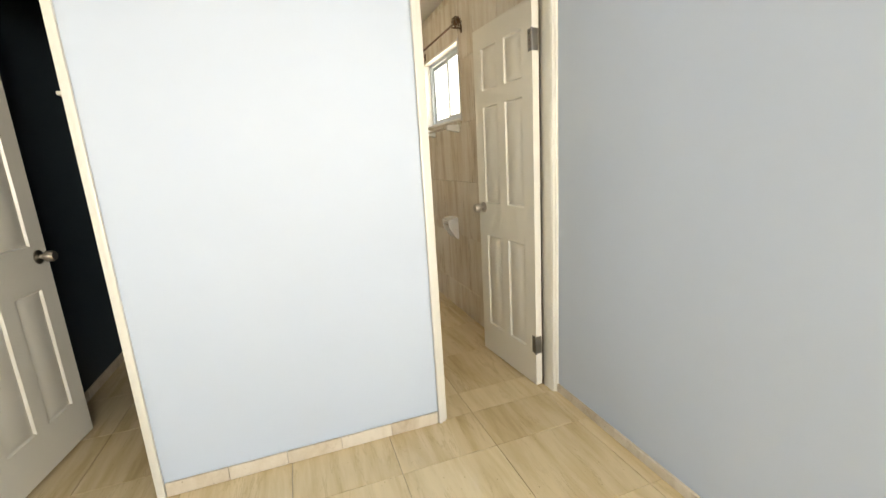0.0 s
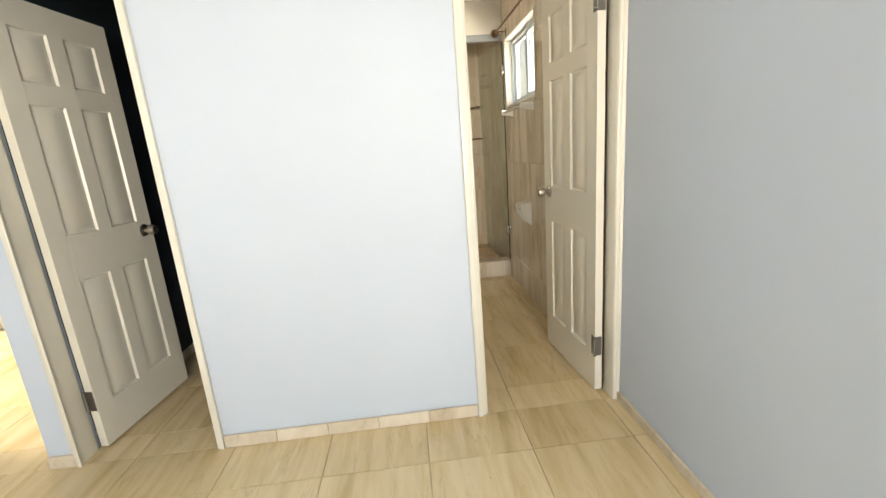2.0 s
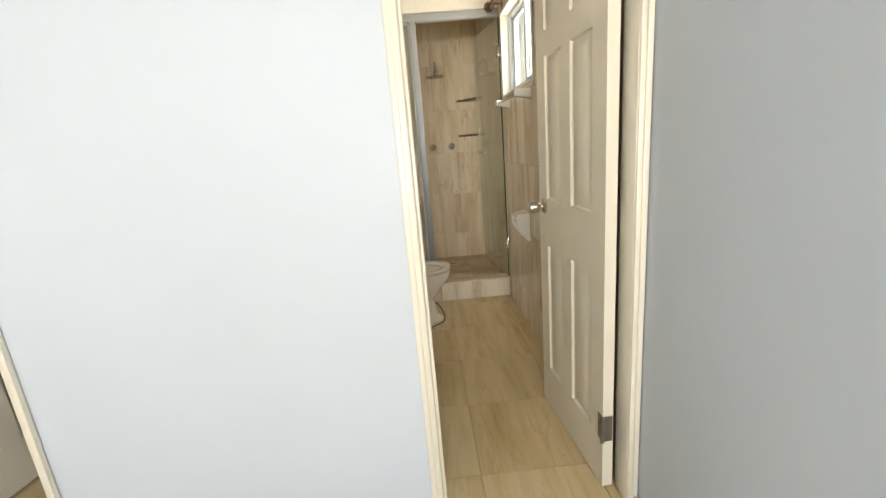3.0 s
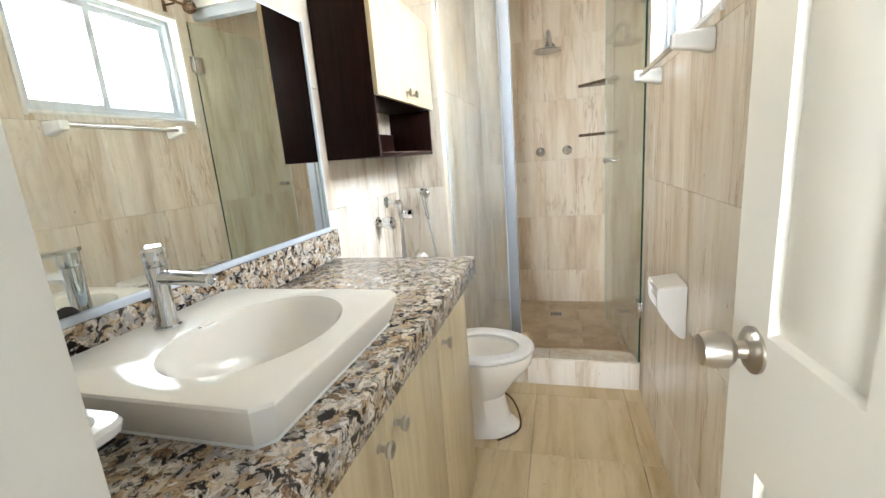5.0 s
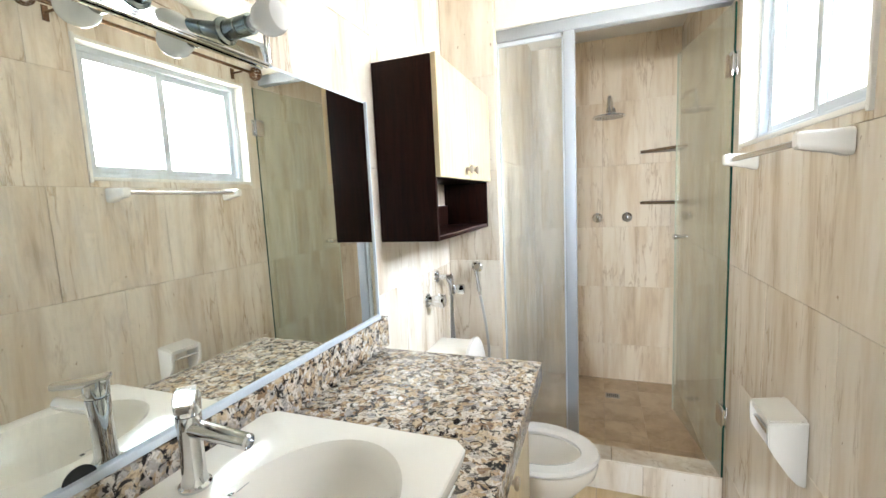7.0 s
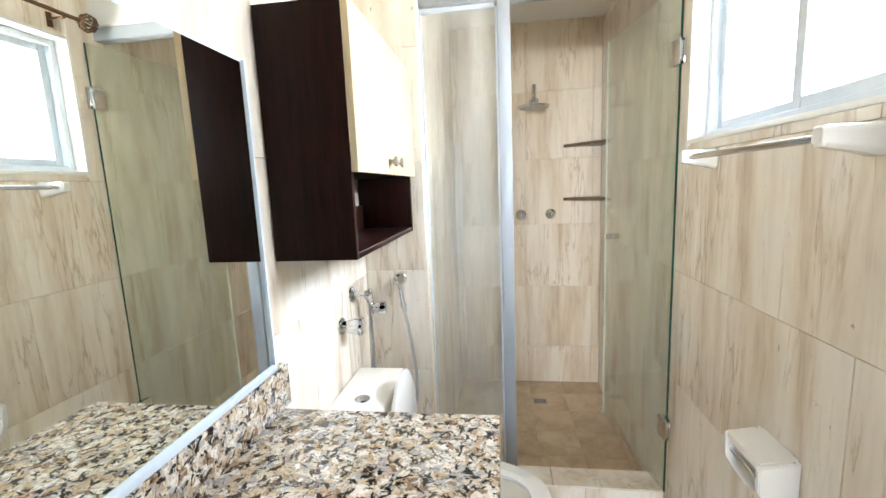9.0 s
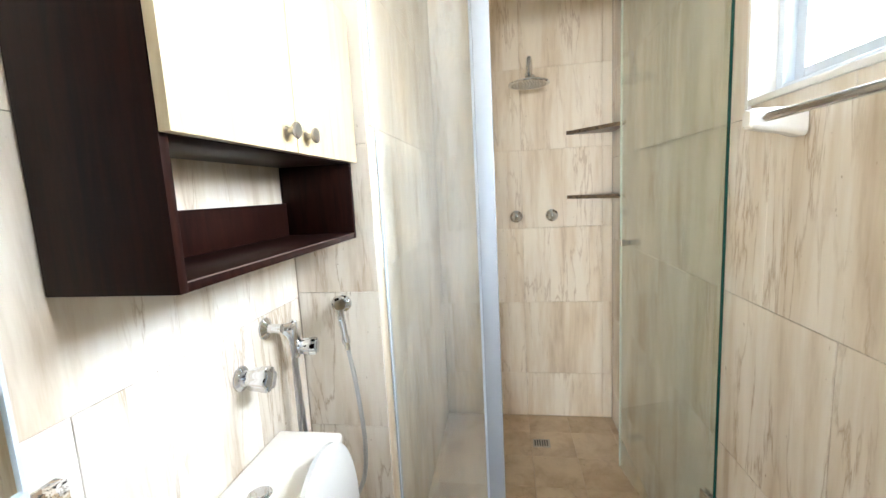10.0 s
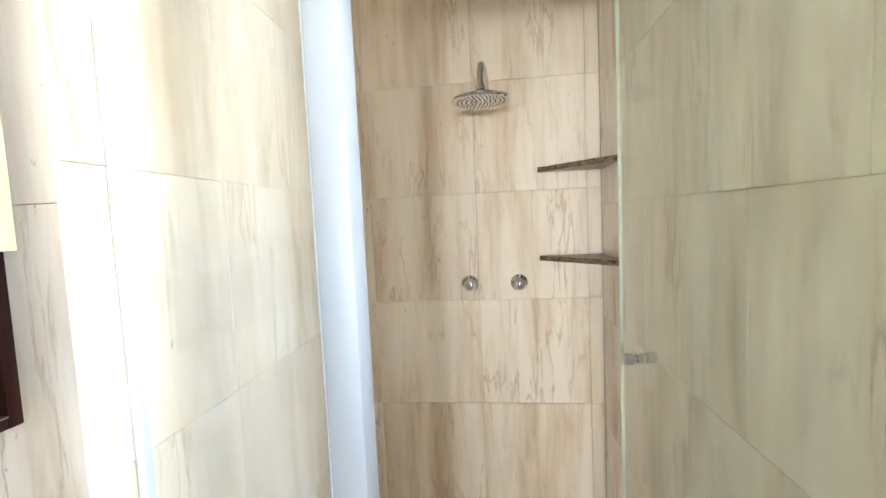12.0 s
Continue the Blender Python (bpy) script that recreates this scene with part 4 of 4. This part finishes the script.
for yy, s in ((3.44, -1), (4.40, 1)):
    bm = bmesh.new()
    for k in range(5):
        a = k * math.pi / 5
        tube(bm, [(1.80, yy, 2.19), (1.80 + math.cos(a) * 0.03, yy + s * 0.02, 2.19 + math.sin(a) * 0.03), (1.80 + math.cos(a) * 0.03, yy + s * 0.05, 2.19 + math.sin(a) * 0.03), (1.80, yy + s * 0.07, 2.19),
                  (1.80 - math.cos(a) * 0.03, yy + s * 0.05, 2.19 - math.sin(a) * 0.03), (1.80 - math.cos(a) * 0.03, yy + s * 0.02, 2.19 - math.sin(a) * 0.03), (1.80, yy, 2.19)], 0.0035, 10, 4)
    part("finial", bm, M_BRONZE, ob, "openwork bronze finial")
    bm = bmesh.new()
    yb = yy - s * 0.06
    rod(bm, (1.80, yb, 2.18), (BX1 - 0.001, yb, 2.18), 0.005)
    box(bm, BX1 - 0.006, BX1 - 0.001, yb - 0.01, yb + 0.01, 2.15, 2.205)
    part("bracket", bm, M_BRONZE, ob)

for dev, yy, zz in (("towel_bar", 4.228, 1.500), ("towel_bar", 4.207, 1.500), ("paper_holder", 3.752, 0.806), ("paper_holder", 3.893, 0.806)):
    bm = bmesh.new()
    own = bpy.data.objects[dev]
    if dev == "towel_bar":
        lathe(bm, (1.8435, yy, zz), (-1, 0, 0), [(0, 0.0035), (0.001, 0.003), (0.0012, 0)], 12)
    else:
        lathe(bm, (1.862, yy, zz + 0.0065), (0, 0, 1), [(0, 0.0035), (0.001, 0.003), (0.0012, 0)], 12)
    part("screw", bm, M_NICKEL, own)

# ---- shower ----
SF = 0.055
curb = structure("shower_curb", boxes((SX + 0.001, BX1, 4.50, 4.60, -0.01, 0.145)), M_GROUT, "low travertine kerb in front of the shower", "kerb")
for a, b in ((SX + 0.003, 1.30), (1.30, 1.556), (1.556, 1.874)):
    part("tile", cube(a + 0.001, b - 0.001, 4.490, 4.4995, 0.001, 0.150, bevel=0.0015, seg=1), M_TILE, curb)
for a, b in ((SX + 0.003, 1.42), (1.42, 1.874)):
    part("tile", cube(a + 0.001, b - 0.001, 4.488, 4.61, 0.1505, 0.160, bevel=0.002, seg=1), M_TILE, curb)
part("tile", cube(SX + 0.003, 1.874, 4.6005, 4.61, 0.056, 0.150), M_TILE, curb)
structure("shower_floor", boxes((SX - 0.008, 1.89, 4.60, 5.70, -0.008, SF - 0.006)), M_GROUT, "beige stone shower floor", "floor")
ob = thing("shower_screen", (1.25, 4.5, 0.16), "clear glass shower panel in a white aluminium frame", "shower screen")
part("post", cube(1.220, 1.270, 4.525, 4.58, 0.161, 2.155, bevel=0.003), M_POST, ob)
part("channel", cube(SX + 0.001, SX + 0.006, 4.540, 4.566, 0.161, 2.155, bevel=0.001), M_ALU, ob)
part("header", cube(SX + 0.002, BX1, 4.525, 4.58, 2.156, 2.209, bevel=0.003), M_POST, ob)
part("glazing_bead", cube(1.212, 1.2195, 4.541, 4.565, 0.175, 2.14), M_ALU, ob)
part("glazing_bead", cube(SX + 0.007, 1.2115, 4.543, 4.563, 2.14, 2.1555), M_ALU, ob)
part("bottom_channel", cube(SX + 0.007, 1.2195, 4.543, 4.563, 0.161, 0.174), M_ALU, ob)
g = part("pane", cube(SX + 0.0065, 1.2125, 4.550, 4.556, 0.174, 2.141), M_SCREEN, ob, "clear fixed glass pane")
g.visible_shadow = False
# glass door, swung inwards
hx, hy, fx, fy = 1.864, 4.465, 1.762, 5.07
wd, ang = math.hypot(fx - hx, fy - hy), math.degrees(math.atan2(fy - hy, fx - hx))
ob = thing("shower_door", (hx, hy, 0.17), "greenish frameless glass shower door swung inwards", "shower door")
md = pose(hx, hy, 0, 0, 0, ang)


def swung(bm):
    bmesh.ops.transform(bm, matrix=md, verts=bm.verts[:])
    return bm


g = part("pane", swung(cube(0.002, wd - 0.001, -0.004, 0.004, 0.175, 2.13)), M_GREENGLASS, ob, "greenish clear glass")
g.visible_shadow = False
part("polished_edge", swung(cube(0.0, 0.0018, -0.004, 0.004, 0.175, 2.13)), M_GLASSEDGE, ob, "dark green glass edge")
part("polished_edge", swung(cube(wd - 0.0005, wd + 0.0004, -0.004, 0.004, 0.175, 2.13)), material("pale_glass_edge", (0.55, 0.62, 0.52), 0.1), ob)
for hz in (0.455, 1.902):
    bm = swung(cube(-0.01, 0.05, 0.0045, 0.012, hz - 0.045, hz + 0.045, bevel=0.003))
    hg = part("hinge", bm, M_CHROME, ob, "square chrome glass hinge")
    part("hinge_plate", swung(cube(-0.01, 0.05, -0.012, -0.0045, hz - 0.045, hz + 0.045, bevel=0.003)), M_CHROME, hg)
    part("wall_plate", cube(1.8665, BX1 - 0.001, hy - 0.02, hy + 0.045, hz - 0.045, hz + 0.045, bevel=0.002), M_CHROME, hg)
    bm = bmesh.new()
    rod(bm, (1.863, hy - 0.004, hz - 0.035), (1.863, hy - 0.004, hz + 0.035), 0.008)
    part("barrel", bm, M_CHROME, hg)
for s in (-1, 1):
    bm = bmesh.new()
    lathe(bm, (wd - 0.08, s * 0.0045, 1.178), (0, s, 0), [(0, 0.012), (0.003, 0.012), (0.004, 0.009), (0.010, 0.009), (0.012, 0.0135), (0.032, 0.0135), (0.034, 0.011), (0.0345, 0)], 24)
    part("handle", swung(bm), M_CHROME, ob, "small round metal knob")
# rain shower head
ob = thing("rain_shower", (1.43, 5.687, 2.02), "round chrome rain shower head on a curved arm", "shower head")
bm = bmesh.new()
lathe(bm, (1.45, BEND - 0.001, 1.985), (0, -1, 0), [(0, 0.03), (0.004, 0.029), (0.010, 0.018), (0.014, 0.011)], 28)
part("flange", bm, M_CHROME, ob)
bm = bmesh.new()
tube(bm, [(1.45, BEND - 0.01, 1.985), (1.447, BEND - 0.09, 2.02), (1.44, BEND - 0.16, 2.045), (1.434, BEND - 0.205, 2.035), (1.43, BEND - 0.222, 1.99), (1.43, BEND - 0.225, 1.95)], 0.012, 16)
part("arm", bm, M_CHROME, ob)
bm = bmesh.new()
lathe(bm, (1.43, BEND - 0.225, 1.965), (0, 0, -1), [(0, 0.012), (0.004, 0.018), (0.018, 0.018), (0.02, 0.014), (0.03, 0.016), (0.036, 0.03), (0.042, 0.07), (0.046, 0.096), (0.05, 0.1), (0.055, 0.1), (0.058, 0.096), (0.058, 0.088), (0.057, 0.0)], 48)
hd = part("rose", bm, M_CHROME, ob)
bm = bmesh.new()
for k, r in enumerate((0.018, 0.034, 0.05, 0.066, 0.080)):
    for q in range(8 + k * 7):
        a = q * math.tau / (8 + k * 7)
        lathe(bm, (1.43 + math.cos(a) * r, BEND - 0.225 + math.sin(a) * r, 1.9085), (0, 0, -1), [(0, 0.0028), (0.003, 0.002), (0.0032, 0)], 6)
part("nozzles", bm, M_BLACK, hd, "dark rubber nozzles")
# shower valves
for xx in (1.357, 1.553):
    ob = thing("shower_valve", (xx, BEND, 1.25), "round chrome shower valve knob on the tiled wall", "tap", group="shower valves")
    bm = bmesh.new()
    lathe(bm, (xx, BEND - 0.001, 1.252), (0, -1, 0), [(0, 0.034), (0.004, 0.033), (0.012, 0.024), (0.018, 0.018)], 28)
    part("flange", bm, M_CHROME, ob)
    bm = bmesh.new()
    lathe(bm, (xx, BEND - 0.018, 1.252), (0, -1, 0), [(0, 0.012), (0.006, 0.013), (0.010, 0.019), (0.017, 0.0225), (0.026, 0.0225), (0.034, 0.018), (0.038, 0.010), (0.039, 0)], 28)
    part("handle", bm, M_CHROME, ob)
# corner shelves
M_SHELF = wood("dark_stone_shelf", (0.26, 0.18, 0.10), (0.012, 0.009, 0.007), (38, 38, 38), 0.35)
rough = random.Random(4)
for zz in (1.348, 1.692):
    bm = bmesh.new()
    a = [(1.635, BEND - 0.001), (BX1 - 0.001, BEND - 0.001), (BX1 - 0.001, BEND - 0.26), (1.85, BEND - 0.245), (1.66, BEND - 0.03), (1.636, BEND - 0.014)]
    front = [Vector((a[3][0] + (a[4][0] - a[3][0]) * k / 14 + rough.uniform(-0.003, 0.003), a[3][1] + (a[4][1] - a[3][1]) * k / 14 + rough.uniform(-0.003, 0.003), 0)) for k in range(15)]
    ring = [Vector((x, y, 0)) for x, y in a[:3]] + front + [Vector((*a[5], 0))]
    rings(bm, [[p + Vector((rough.uniform(-0.0015, 0.0015), 0, zz + h)) for p in ring] for h in (-0.010, -0.002, 0.009)])
    single("corner_shelf", bm, M_SHELF, "dark granite triangular corner shelf in the shower", "shelf", "shower corner shelves")
ob = thing("floor_drain", (1.45, 5.40, SF), "square steel floor drain grate", "drain")
part("rim", cube(1.405, 1.495, 5.365, 5.435, SF - 0.002, SF + 0.004, bevel=0.002), M_NICKEL, ob)
for k in range(6):
    part("slot", cube(1.414 + k * 0.0125, 1.420 + k * 0.0125, 5.375, 5.425, SF + 0.0035, SF + 0.0048), M_BLACK, ob)

# ---- tiles, last ----
CACHE = {}


def tile_mesh(w, h, t, mat):
    key = (round(w, 3), round(h, 3), t, mat.name)
    if key not in CACHE:
        bm = cube(-w / 2, w / 2, -h / 2, h / 2, 0, t, bevel=0.0011, seg=1)
        CACHE[key] = mesh_of("tile", bm, mat)
    return CACHE[key]


def cut(rect, hole):
    """What is left of a rectangle outside a hole, as rectangles."""
    a, b, c, d = rect
    p, q, r, s = hole
    if q <= a or p >= b or s <= c or r >= d:
        return [rect]
    out = []
    if p > a:
        out.append((a, p, c, d))
    if q < b:
        out.append((q, b, c, d))
    lo, hi = max(a, p), min(b, q)
    if r > c:
        out.append((lo, hi, c, r))
    if s < d:
        out.append((lo, hi, s, d))
    return out


def lay(parent, place, u0, u1, v0, v1, du, dv, ou, ov, mat, holes=(), shift=0.0, gap=0.0010, thick=0.008):
    """Tiles over a rectangle in (u, v). place(u, v) gives the pose of a tile's middle, its own z pointing out of the surface."""
    j = math.floor((v0 - ov) / dv)
    while ov + j * dv < v1:
        off = ou + (shift if j % 2 else 0.0)
        i = math.floor((u0 - off) / du)
        while off + i * du < u1:
            rects = [(max(off + i * du, u0), min(off + (i + 1) * du, u1), max(ov + j * dv, v0), min(ov + (j + 1) * dv, v1))]
            for hole in holes:
                rects = [r for q in rects for r in cut(q, hole)]
            for a, b, c, d in rects:
                if b - a > 0.012 and d - c > 0.012:
                    ob = new("tile", tile_mesh(b - a - gap, d - c - gap, thick, mat))
                    ob.parent = parent
                    tilt = pose(0, 0, 0, random.uniform(-0.10, 0.10), random.uniform(-0.10, 0.10))
                    ob.matrix_basis = place((a + b) / 2, (c + d) / 2) @ tilt
            i += 1
        j += 1


floor_ob = bpy.data.objects["floor"]
lay(floor_ob, lambda u, v: pose(u, v, -0.008), -1.66, 1.87, -0.9, WALL_Y, 0.443, 0.447, 0.022, 1.633, M_FLOOR, gap=0.0022)
lay(floor_ob, lambda u, v: pose(u, v, -0.008), 0.53, BX1 + 0.01, WALL_Y, 4.55, 0.443, 0.457, 0.022, 2.10, M_FLOOR, gap=0.0022)
lay(floor_ob, lambda u, v: pose(u, v, -0.008), -0.70, 0.53, WALL_Y, 4.42, 0.443, 0.447, 0.022, 1.633, M_FLOOR, gap=0.0022)
lay(floor_ob, lambda u, v: pose(u, v, -0.008), -5.1, -0.70, WALL_Y, 4.54, 0.443, 0.447, 0.022, 1.633, M_FLOOR, gap=0.0022)
lay(floor_ob, lambda u, v: pose(u, v, -0.008), -5.08, -1.2, 4.54, 9.0, 0.443, 0.447, 0.022, 1.633, M_FLOOR, gap=0.0022)
lay(floor_ob, lambda u, v: pose(u, v, -0.008), -1.66, 1.87, -2.5, -0.9, 0.443, 0.447, 0.022, 1.633, M_FLOOR, gap=0.0022)
lay(wr, lambda u, v: pose(BX1 + 0.009, u, v, 90, 0, -90), BACK_Y, BEND, 0.0, CEIL, 0.445, 0.437, 3.867, 0.236, M_TILE, [(W0, W1, WZ0, WZ1)], 0.222)
lay(wl, lambda u, v: pose(BX0 - 0.009, u, v, 90, 0, 90), BACK_Y, 4.47, 0.0, CEIL, 0.445, 0.437, 3.55, 0.236, M_TILE, (), 0.222)
lay(ws, lambda u, v: pose(u, 4.479, v, 90, 0, 0), BX0, SX, 0.0, CEIL, 0.445, 0.437, 0.655, 0.25, M_TILE)
lay(ws, lambda u, v: pose(SX - 0.009, u, v, 90, 0, 90), 4.472, BEND, 0.0, CEIL, 0.445, 0.4305, 4.80, 0.323, M_HONED)
lay(wb, lambda u, v: pose(u, BEND + 0.009, v, 90, 0, 0), SX, BX1, SF, CEIL, 0.43, 0.4305, 0.963, 0.323, M_HONED)
lay(wf, lambda u, v: pose(u, BACK_Y - 0.008, v, -90, 0, 0), BX0, 1.17, 0.0, CEIL, 0.445, 0.437, 0.655, 0.236, M_TILE)
lay(bpy.data.objects["shower_floor"], lambda u, v: pose(u, v, SF - 0.007), SX, BX1, 4.61, BEND, 0.223, 0.223, 0.95, 4.62, M_SHOWERFLOOR, thick=0.007)
